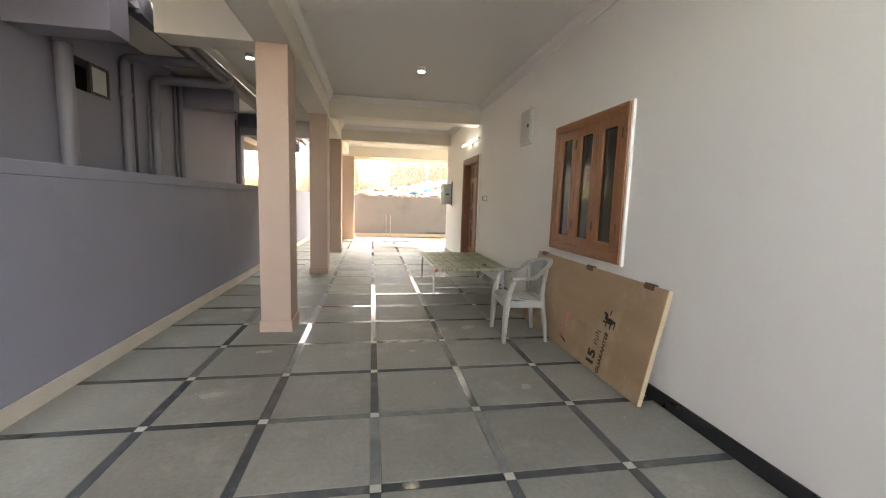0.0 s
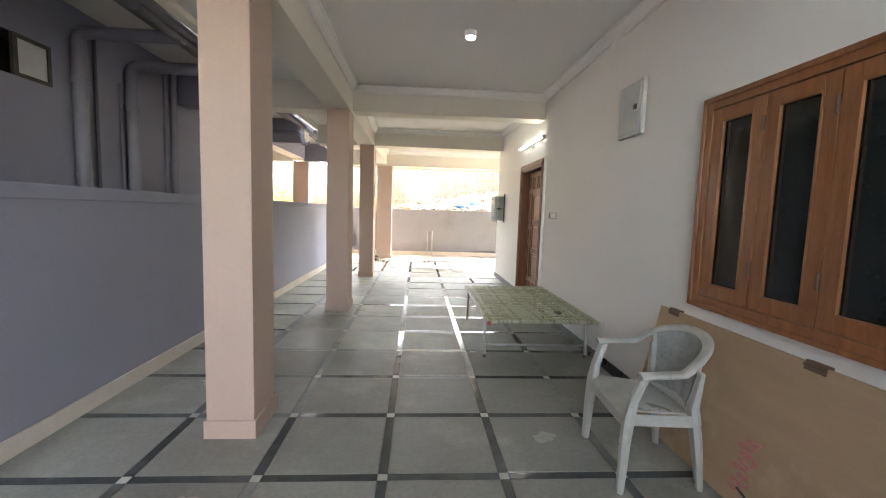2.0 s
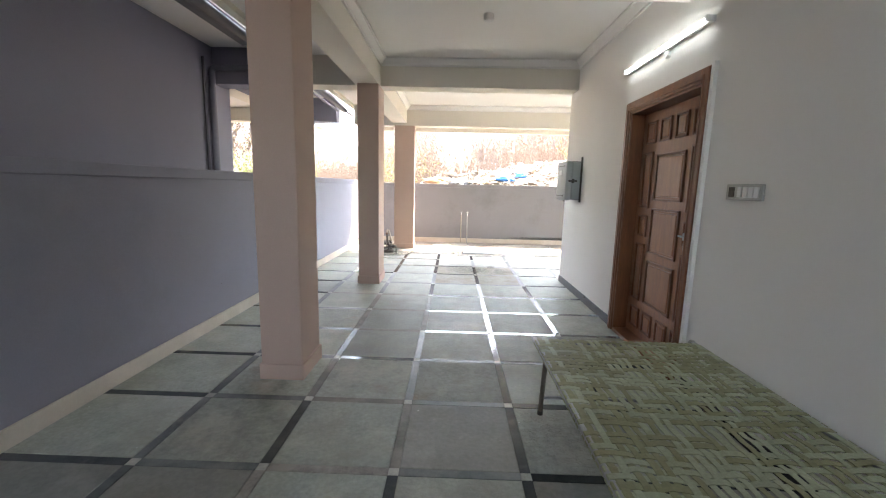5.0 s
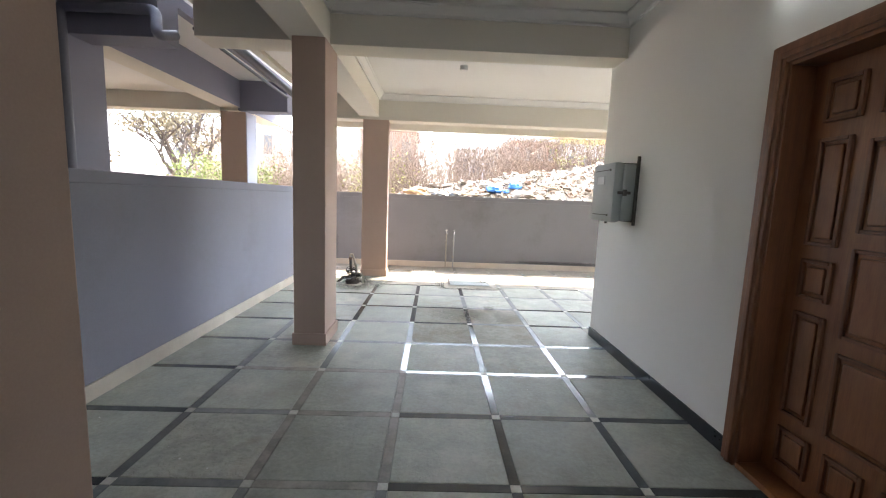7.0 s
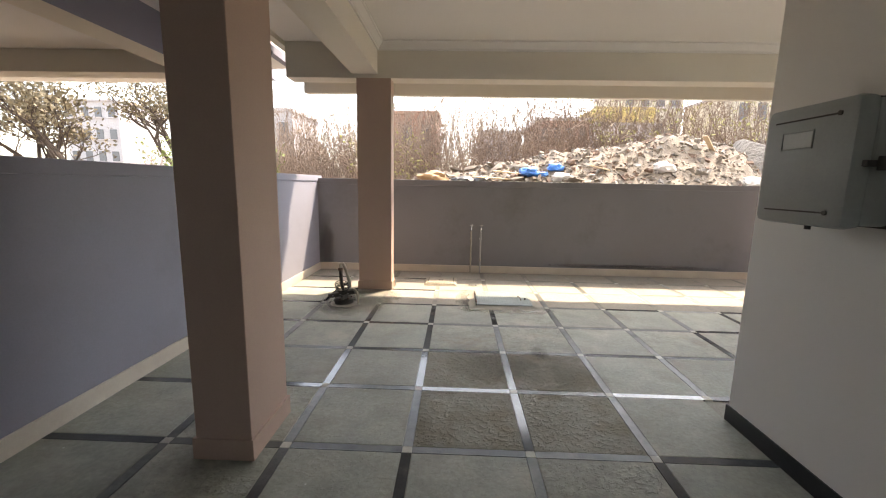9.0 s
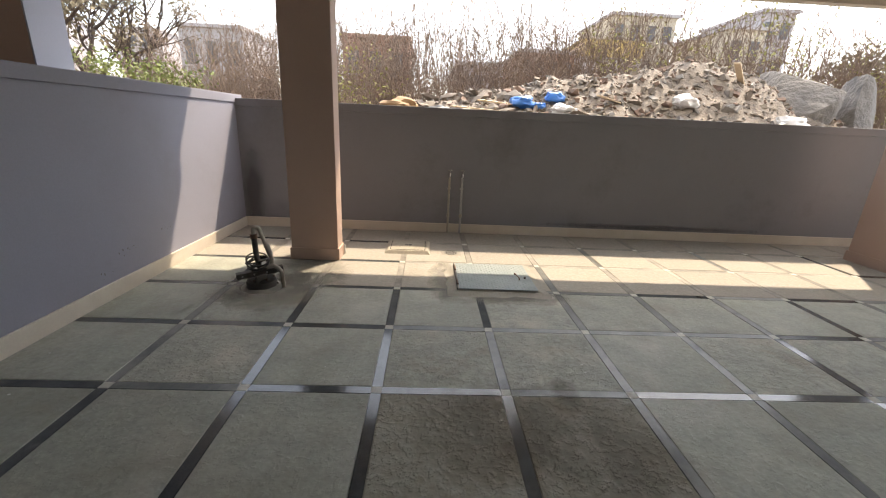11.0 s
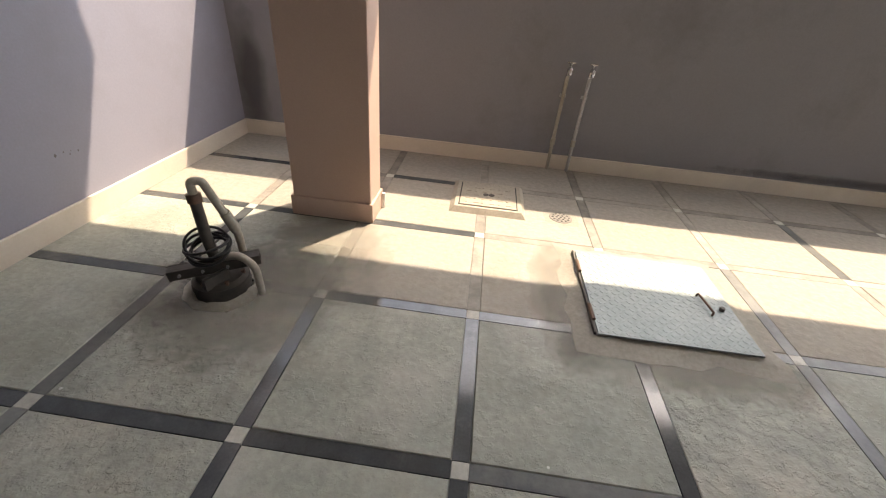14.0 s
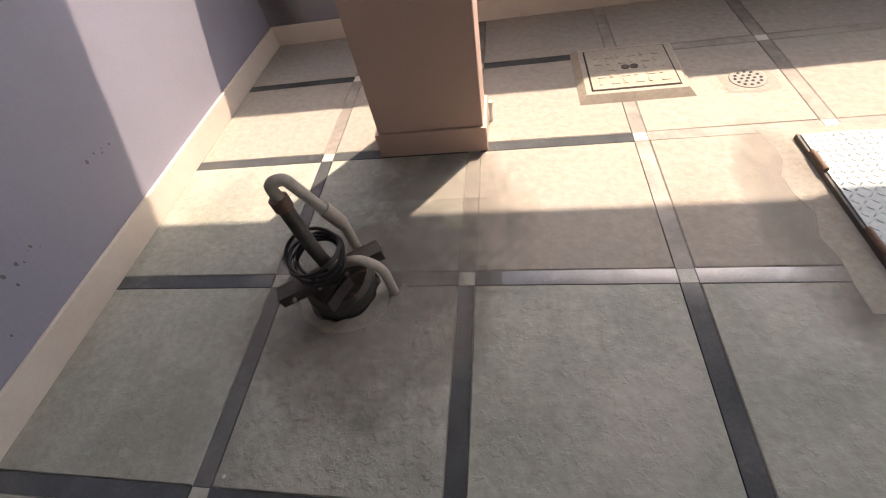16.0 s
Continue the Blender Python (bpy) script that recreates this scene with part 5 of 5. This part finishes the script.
def chunk(seed, flat):
    r = random.Random(seed)
    bm = B()
    bmesh.ops.create_icosphere(bm, subdivisions=1, radius=1)
    for v in bm.verts:
        v.co *= r.uniform(0.7, 1.15)
        v.co.z *= flat
    return bm


shades = [material("rubble_tint", c, 0.9, second=tuple(q * 0.7 for q in c), scale=6, fine=30, bump=0.4) for c in
          ((0.23, 0.205, 0.18), (0.185, 0.155, 0.13), (0.30, 0.28, 0.26), (0.21, 0.145, 0.115), (0.25, 0.215, 0.175))]
chunks = [mesh_of("rubble_piece", chunk(40 + i, (0.6, 0.3, 0.22, 0.5, 0.15)[i % 5]), shades[i % 5]) for i in range(15)]
for i in range(280):
    x = org.uniform(-1.8, 7.0)
    y = org.uniform(16.0, 17.6)
    s = org.choice((0.06, 0.08, 0.10, 0.15)) * org.uniform(0.7, 1.3) * (0.62 if x > 3.2 else 1.15)
    ob = new("rubble_piece", chunks[org.randrange(15)])
    ob.matrix_basis = (Matrix.Translation((x, y, heap_height(x, y) - 0.15 + s * 0.12)) @ Euler((org.gauss(0, 0.35), org.gauss(0, 0.35), org.uniform(0, 6.3))).to_matrix().to_4x4()
                       @ Matrix.Diagonal((s, s * org.uniform(0.6, 1), s, 1)))
    tagged(ob, "broken piece of building rubble on the heap", "rubble", "rubble pieces")


vs_, fs_ = [], []
for i in range(5000):                      # fine rubble between the larger pieces
    x, y = org.uniform(-2.0, 8.2), org.uniform(15.8, 18.4)
    s = 0.012 + 0.05 * org.random() ** 2.2
    if 4.0 < x < 6.8 and org.random() < 0.5:
        s *= 0.45
    m = Matrix.Translation((x, y, heap_height(x, y) - 0.15 + s * 0.05)) @ Euler((org.gauss(0, 0.7), org.gauss(0, 0.7), org.uniform(0, 6.3))).to_matrix().to_4x4()
    k = len(vs_)
    w, d, h = s * org.uniform(0.7, 1.8), s, s * org.uniform(0.2, 0.7)
    for q in ((-w, -d, -h), (w, -d, -h), (w * 0.8, d, -h), (-w, d * 0.9, -h), (-w * 0.9, -d, h), (w * 0.9, -d * 0.8, h), (w * 0.7, d * 0.9, h), (-w * 0.8, d * 0.8, h)):
        vs_.append(tuple(m @ Vector(q)))
    fs_ += [(k + 3, k + 2, k + 1, k), (k + 4, k + 5, k + 6, k + 7)] + [(k + q, k + (q + 1) % 4, k + 4 + (q + 1) % 4, k + 4 + q) for q in range(4)]
me = bpy.data.meshes.new("fine_rubble")
me.from_pydata(vs_, [], fs_)
for q in shades:
    me.materials.append(q)
for q, poly in enumerate(me.polygons):
    poly.material_index = (q // 6 * 7) % 5
tagged(new("fine_rubble", me), "fine broken rubble scattered over the bank", "rubble", kind="stuff")


def bag(x, y, size, mat, label):
    bm = B()
    bmesh.ops.create_icosphere(bm, subdivisions=3, radius=1)
    off = org.uniform(0, 50)
    for v in bm.verts:
        n = noise.noise(v.co * 1.6 + Vector((off, 0, 0))) * 0.45 + noise.noise(v.co * 4 + Vector((0, off, 0))) * 0.2
        v.co *= 1 + n
        v.co.z *= 0.5
    bm.transform(Matrix.Translation((x, y, heap_height(x, y) - 0.15 + size * 0.45)) @ Matrix.Diagonal((size, size * 0.7, size, 1)))
    solid("plastic_bag", bm, mat, label, "bag", "rubbish bags", smooth=True)


for x, y, s, m, lb in ((1.75, 16.7, 0.20, BLUE, "crumpled blue plastic bag on the rubble"), (2.3, 16.8, 0.18, BLUE, "crumpled blue plastic bag on the rubble"), (2.0, 16.7, 0.14, BLUE, "small blue plastic scrap on the rubble"),
                       (0.35, 16.8, 0.22, BLACKBAG, "black plastic bag on the rubble"), (0.75, 16.9, 0.18, BLACKBAG, "black plastic bag on the rubble"),
                       (2.35, 16.5, 0.19, WHITEBAG, "white plastic bag on the rubble"), (6.3, 16.6, 0.26, WHITEBAG, "torn white plastic bag on the rubble"),
                       (4.6, 16.9, 0.22, WHITEBAG, "dirty white plastic sheet on the heap"), (-0.25, 16.7, 0.30, SACK, "brown sack on the rubble")):
    bag(x, y, s, m, lb)
for x, y, z, l, a, tl in ((5.75, 17.3, 2.42, 0.9, 0.7, 0.5), (1.0, 16.6, 1.55, 0.9, 0.1, 0.05), (1.35, 16.8, 1.62, 0.7, -0.4, 0.1), (3.2, 16.7, 1.7, 0.6, 0.5, 0.15)):
    m = Matrix.Translation((x, y, heap_height(x, y) - 0.05)) @ Euler((0.1, tl, a)).to_matrix().to_4x4()
    solid("wood_plank", box(B(), -l / 2, l / 2, -0.05, 0.05, -0.012, 0.012, 0.003, m), PLY_E, "pale scrap plank lying on the rubble", "plank", "scrap planks")


def boulder(x, y, z, sx, sy, sz, turn, seed):
    bm = B()
    bmesh.ops.create_icosphere(bm, subdivisions=4, radius=1)
    r = random.Random(seed)
    planes = [(Vector((r.gauss(0, 1), r.gauss(0, 1), r.gauss(0, 0.8))).normalized(), r.uniform(0.45, 0.72)) for _ in range(9)]
    for v in bm.verts:
        for n, d in planes:
            e = v.co.dot(n) - d
            if e > 0:
                v.co -= n * e
        v.co += v.co.normalized() * noise.noise(v.co * 3 + Vector((seed, 0, 0))) * 0.035
    bm.transform(Matrix.Translation((x, y, z)) @ Matrix.Rotation(turn, 4, "Y") @ Matrix.Diagonal((sx, sy, sz, 1)))
    solid("boulder", bm, BOULDER, "large angular grey granite boulder on the rubble bank", "boulder", "boulders", smooth=True)


boulder(7.25, 17.9, 1.95, 0.98, 0.9, 0.98, 0.5, 5)
boulder(8.35, 17.6, 1.75, 0.55, 0.6, 0.85, -0.3, 9)


def building(x0, x1, y, depth, z1, mat, label, rows, cols, roof=None, parapet=0.5):
    th = empty("apartment_building", label, "building", "far buildings", at=((x0 + x1) / 2, y, 0))
    part("wall", box(B(), x0, x1, y, y + depth, -0.3, z1), mat, th)
    part("roof", box(B(), x0 - 0.2, x1 + 0.2, y - 0.25, y + depth + 0.2, z1 + 0.001, z1 + 0.25), roof or B_GREY, th)
    w, h = (x1 - x0) / cols, z1 / rows
    for r in range(rows):
        for c in range(cols):
            a, b = x0 + (c + 0.25) * w, x0 + (c + 0.75) * w
            wi = part("window", box(B(), a, b, y - 0.06, y - 0.004, (r + 0.3) * h, (r + 0.75) * h), B_GLASS, th, "dark window")
            part("sill", box(B(), a - 0.1, b + 0.1, y - 0.2, y - 0.062, (r + 0.25) * h, (r + 0.295) * h), B_LIL, wi)
    return th


building(-6.9, -1.7, 45, 8, 7.5, B_BRICK, "unfinished red-brown brick building far off", 2, 3, B_BRICK)
building(7.3, 11.7, 45, 8, 7.1, B_BRICK, "red-brown apartment building far off", 3, 4)
building(2.4, 6.2, 47, 8, 6.2, B_LIL, "pale grey house far off", 2, 3)
yel = building(11.9, 16.6, 44, 6, 6.6, B_LIL, "pale house with a yellow roof band far off", 2, 3)
part("parapet", box(B(), 11.8, 16.7, 43.7, 50.2, 6.86, 8.1), B_YEL, yel, "yellow painted parapet")
building(15.1, 20.6, 47, 8, 10.6, B_BEIGE, "beige apartment building far off", 4, 4)
building(23.9, 27.0, 45, 8, 9.6, B_BEIGE, "beige house far off", 3, 2)
building(27.1, 29.9, 46, 8, 11.2, B_GREY, "grey plastered building far off", 4, 2)
building(-19.5, -14.6, 45, 7, 7.6, B_GREY, "pale grey house far off", 2, 3)
building(-26, -22, 60, 8, 9.6, B_LIL, "pale apartment building far off", 4, 4)
building(-36, -31, 62, 8, 10, B_LIL, "pale apartment building far off", 4, 4)
building(-50, -43, 60, 8, 11, B_GREY, "grey apartment building far off", 4, 4)

# ---- outside ground ----
bm = B()
bmesh.ops.create_grid(bm, x_segments=60, y_segments=60, size=1)
for v in bm.verts:
    v.co.x, v.co.y = math.copysign(abs(v.co.x) ** 3 * 900, v.co.x), math.copysign(abs(v.co.y) ** 3 * 900, v.co.y)
    h = noise.noise(Vector((v.co.x * 0.15, v.co.y * 0.15, 3.0))) * 0.12
    v.co.z = -0.16 if (v.co.y < 15.5 and abs(v.co.x) < 12) else -0.1 + h
solid("ground", bm, SOIL, "dry brown bare soil", "ground", kind="structure")

# ---- floor: stone slabs between polished strips ----
S = 0.053                                    # strip width
bed = B()
box(bed, XL, XFAR, YBACK, YE, -0.12, -0.012)
floor = solid("floor", bed, MORTAR, "grey stone slab floor with black granite strips", "floor", kind="structure")


def slab_mesh(w, d, seed, mat=SLAB):
    rnd = random.Random(seed)
    bm = box(B(), -w / 2, w / 2, -d / 2, d / 2, -0.03, 0)
    top = [e for e in bm.edges if all(v.co.z > -0.001 for v in e.verts)]
    bmesh.ops.bevel(bm, geom=top, offset=0.003, segments=1, affect="EDGES")
    for v in bm.verts:
        if v.co.z > -0.002:
            v.co.z += rnd.uniform(-0.0012, 0.0012)
    return mesh_of("slab", bm, mat)


def piece(name, me, x, y, z=0.0, turn=0):
    ob = new(name, me)
    ob.parent = floor
    ob.matrix_basis = Matrix.Translation((x, y, z)) @ Matrix.Rotation(turn, 4, "Z")
    return ob


g = 0.0025
FULL = [slab_mesh(P - S - 2 * g, P - S - 2 * g, i) for i in range(4)]
WORN = slab_mesh(P - S - 2 * g, P - S - 2 * g, 70, SLAB_W)
# darkened copies of the slab for the over-lit front rows
DIM_SLABS = [slab_mesh(P - S - 2 * g, P - S - 2 * g, 50 + i, SLAB_DIM) for i in range(4)]
SANDY = [slab_mesh(P - S - 2 * g, P - S - 2 * g, 60 + i, SLAB_D) for i in range(3)]
ROUGH = [slab_mesh(P - S - 2 * g, P - S - 2 * g, 30 + i, SLAB_R) for i in range(3)]
xl = [(-2 * P - S / 2 - g + XL - 0.10) / 2, -2 * P - S / 2 - g - XL + 0.10]
LEFT = slab_mesh(xl[1], P - S - 2 * g, 11)
LEFT_DIM = slab_mesh(xl[1], P - S - 2 * g, 13, SLAB_DIM)
LEFT_D = slab_mesh(xl[1], P - S - 2 * g, 14, SLAB_D)
xr = [(2 * P + S / 2 + g + XR - 0.01) / 2, XR - 0.01 - 2 * P - S / 2 - g]
RIGHT = slab_mesh(xr[1], P - S - 2 * g, 12)
RIGHT_DIM = slab_mesh(xr[1], P - S - 2 * g, 15, SLAB_DIM)
STRIP_X = mesh_of("strip", box(B(), -(P - S) / 2 + 0.001, (P - S) / 2 - 0.001, -S / 2, S / 2, -0.03, -0.001), STRIP)
STRIP_Y = mesh_of("strip", box(B(), -S / 2, S / 2, -(P - S) / 2 + 0.001, (P - S) / 2 - 0.001, -0.03, -0.001), STRIP)
DUST_X = mesh_of("strip", box(B(), -(P - S) / 2 + 0.001, (P - S) / 2 - 0.001, -S / 2, S / 2, -0.03, -0.001), STRIP_D)
DUST_Y = mesh_of("strip", box(B(), -S / 2, S / 2, -(P - S) / 2 + 0.001, (P - S) / 2 - 0.001, -0.03, -0.001), STRIP_D)
SAND_X = mesh_of("strip", box(B(), -(P - S) / 2 + 0.001, (P - S) / 2 - 0.001, -S / 2, S / 2, -0.03, -0.001), STRIP_S)
SAND_Y = mesh_of("strip", box(B(), -S / 2, S / 2, -(P - S) / 2 + 0.001, (P - S) / 2 - 0.001, -0.03, -0.001), STRIP_S)
STRIP_L = mesh_of("strip", box(B(), -xl[1] / 2, xl[1] / 2, -S / 2, S / 2, -0.03, -0.001), STRIP)
STRIP_R = mesh_of("strip", box(B(), -xr[1] / 2, xr[1] / 2, -S / 2, S / 2, -0.03, -0.001), STRIP)
SQUARE = mesh_of("square", box(B(), -S / 2 + 0.001, S / 2 - 0.001, -S / 2 + 0.001, S / 2 - 0.001, -0.03, -0.0005), DOT)
rnd = random.Random(4)
K1 = int((YE - Y0) / P)
for k in range(-3, K1 + 1):                  # rows of slabs from line k to line k + 1
    yc, yl = Y0 + (k + 0.5) * P, Y0 + k * P
    if yc + P / 2 > YE + 0.35:
        continue
    last = 3 if yc < YC + 0.2 else 10
    piece("slab", LEFT_DIM if yc < 6 else (LEFT_D if yc > 13.2 else LEFT), xl[0], yc)
    for c in range(-2, min(last, 2) if last == 3 else last):
        xs = (c + 0.5) * P
        worn = (-0.1 < xs < 1.4 and 10.2 < yc < 12.4) or rnd.random() < (0.4 if yc > 6 else 0.0)
        pick = ROUGH[rnd.randrange(3)] if worn else (DIM_SLABS if yc < 6.2 + rnd.uniform(-1, 1) else FULL)[rnd.randrange(4)]
        if k in (11, 12) and c in (0, 1):
            pick = WORN
        if yc > 13.2 or (yc > 12.9 and xs > -0.4):
            pick = SANDY[rnd.randrange(3)]
        piece("slab", pick, xs, yc, 0, rnd.randrange(4) * math.pi / 2)
    if last == 3:
        piece("slab", RIGHT_DIM if yc < 6 else RIGHT, xr[0], yc)
        piece("strip", STRIP_R, xr[0], yl)
    piece("strip", STRIP_L, xl[0], yl)
    for c in range(-2, 2 if last == 3 else last):
        xs = (c + 0.5) * P
        dusty = rnd.random() < (0.12 if yl < 5 or yl > 10.5 else 0.4) or (xs < -0.6 and 4 < yl < 10) or (1.0 < xs < 2.2 and yl > 12)
        piece("strip", SAND_X if (yl > 12.9 and rnd.random() < 0.8) or (xs < 0 and 5.5 < yl < 10 and rnd.random() < 0.45) else (DUST_X if dusty or (9.0 < yl < 13 and rnd.random() < 0.45) else STRIP_X), xs, yl)
    for c in range(-2, 3 if last == 3 else last):
        dusty = rnd.random() < (0.12 if yc < 5 or yc > 10.2 else 0.35) or (c <= -1 and 4 < yc < 10) or (c == 2 and yc > 10.2)
        piece("strip", SAND_Y if (yc > 12.9 and rnd.random() < 0.8) or (c <= 0 and 5.5 < yc < 10 and rnd.random() < 0.45) else (DUST_Y if dusty or (9.0 < yc < 13 and rnd.random() < 0.45) else STRIP_Y), c * P, yc)
        piece("square", SQUARE, c * P, yl)
rest = B()
for k in range(-11, -3):
    for c in range(-3, 3):
        box(rest, c * P + S / 2, (c + 1) * P - S / 2, Y0 + k * P + S / 2, Y0 + (k + 1) * P - S / 2, -0.03, 0)
tagged(part("far_slabs", rest, SLAB_DIM, floor), kind="stuff")

# dried paint and plaster splashes
for x, y, r, seed in ((-1.10, 2.41, 0.07, 1), (1.02, 3.75, 0.08, 2), (-0.95, 3.2, 0.06, 3), (0.35, 3.1, 0.03, 4), (-1.5, 4.6, 0.09, 5), (1.13, 2.30, 0.05, 6), (-1.62, 12.2, 0.02, 7), (-0.4, 11.7, 0.015, 8), (0.25, 12.35, 0.018, 9)):
    sr = random.Random(seed)
    bm = B()
    p1, p2, p3 = (sr.uniform(0, 6.28) for _ in range(3))
    ring = []
    for a in range(40):
        th = a * math.pi / 20
        q = r * 1.15 * (0.82 + 0.18 * math.sin(2 * th + p1) + 0.11 * math.sin(5 * th + p2) + 0.05 * math.sin(9 * th + p3))
        ring.append(bm.verts.new((x + q * math.cos(th), y + q * 0.75 * math.sin(th), 0.0022)))
    bm.faces.new(ring)
    part("paint_splash", bm, SPLASH, floor)


# dust blown round the pump, the column's foot, the hatch and the drain cover
for x, y, rx, ry, amount in ((PX + 0.08, PY - 0.01, 0.50, 0.48, 0.5), (PX + 0.30, PY + 0.34, 0.40, 0.48, 0.4), (0.44, 13.02, 0.22, 0.58, 0.4), (0.85, 12.66, 0.70, 0.18, 0.4)):
    part("dust_patch", box(B(), x - rx * 0.92, x + rx * 0.92, y - ry * 0.92, y + ry * 0.92, 0.0011, 0.0014), dust("pale_brown_dust", (0.35, 0.33, 0.285), x, y, rx, ry, amount), floor, "thin patch of loose brown dust")

# brown damp stains soaked into the worn slabs
for x, y, rx, ry, amount in ((0.985, 11.44, 0.10, 0.18, 0.16), (0.58, 11.18, 0.46, 0.40, 0.13), (1.02, 11.06, 0.46, 0.42, 0.13)):
    part("stain", box(B(), x - rx * 0.95, x + rx * 0.95, y - ry * 0.95, y + ry * 0.95, 0.0016, 0.0019), dust("brown_stain", (0.135, 0.10, 0.062), x, y, rx, ry, amount), floor, "dark brown stain soaked into the slabs")

# scuffs on the boundary wall
sr = random.Random(12)
for y, z, n in ((12.62, 0.30, 9), (12.40, 0.20, 5), (13.1, 0.34, 5), (8.2, 0.42, 4)):
    bm = B()
    for _ in range(n):
        cy, cz, r = y + sr.gauss(0, 0.045), z + sr.gauss(0, 0.022), sr.uniform(0.0015, 0.007)
        ph = sr.uniform(0, 6)
        bm.faces.new([bm.verts.new((XL + 0.0012, cy + r * (1 + 0.4 * math.sin(3 * a + ph)) * math.cos(a * 0.785), cz + 1.5 * r * (1 + 0.3 * math.cos(2 * a + ph)) * math.sin(a * 0.785))) for a in range(8)])
    part("scuff_mark", bm, SCUFF, west, "dark scuffs")

# grime run down the end wall's corner and along its skirting
north = bpy.data.objects["wall_north"]
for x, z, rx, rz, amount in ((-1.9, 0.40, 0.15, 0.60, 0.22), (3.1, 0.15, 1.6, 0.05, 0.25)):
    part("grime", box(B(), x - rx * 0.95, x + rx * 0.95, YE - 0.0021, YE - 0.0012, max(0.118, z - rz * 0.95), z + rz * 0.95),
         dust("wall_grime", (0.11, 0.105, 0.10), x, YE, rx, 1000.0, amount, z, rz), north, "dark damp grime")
stub = empty("pipe_stub", "short white capped water pipe at the column's foot", "pipe", at=(-0.60, 13.635, 0))
part("pipe", rod(B(), (-0.600, 13.635, 0.0), (-0.600, 13.635, 0.075), 0.008, seg=12), WHITE_P, stub, smooth=True)
part("cap", rod(B(), (-0.600, 13.635, 0.075), (-0.600, 13.635, 0.097), 0.011, 0.010, 12), WHITE_P, stub, "white screw cap", True)
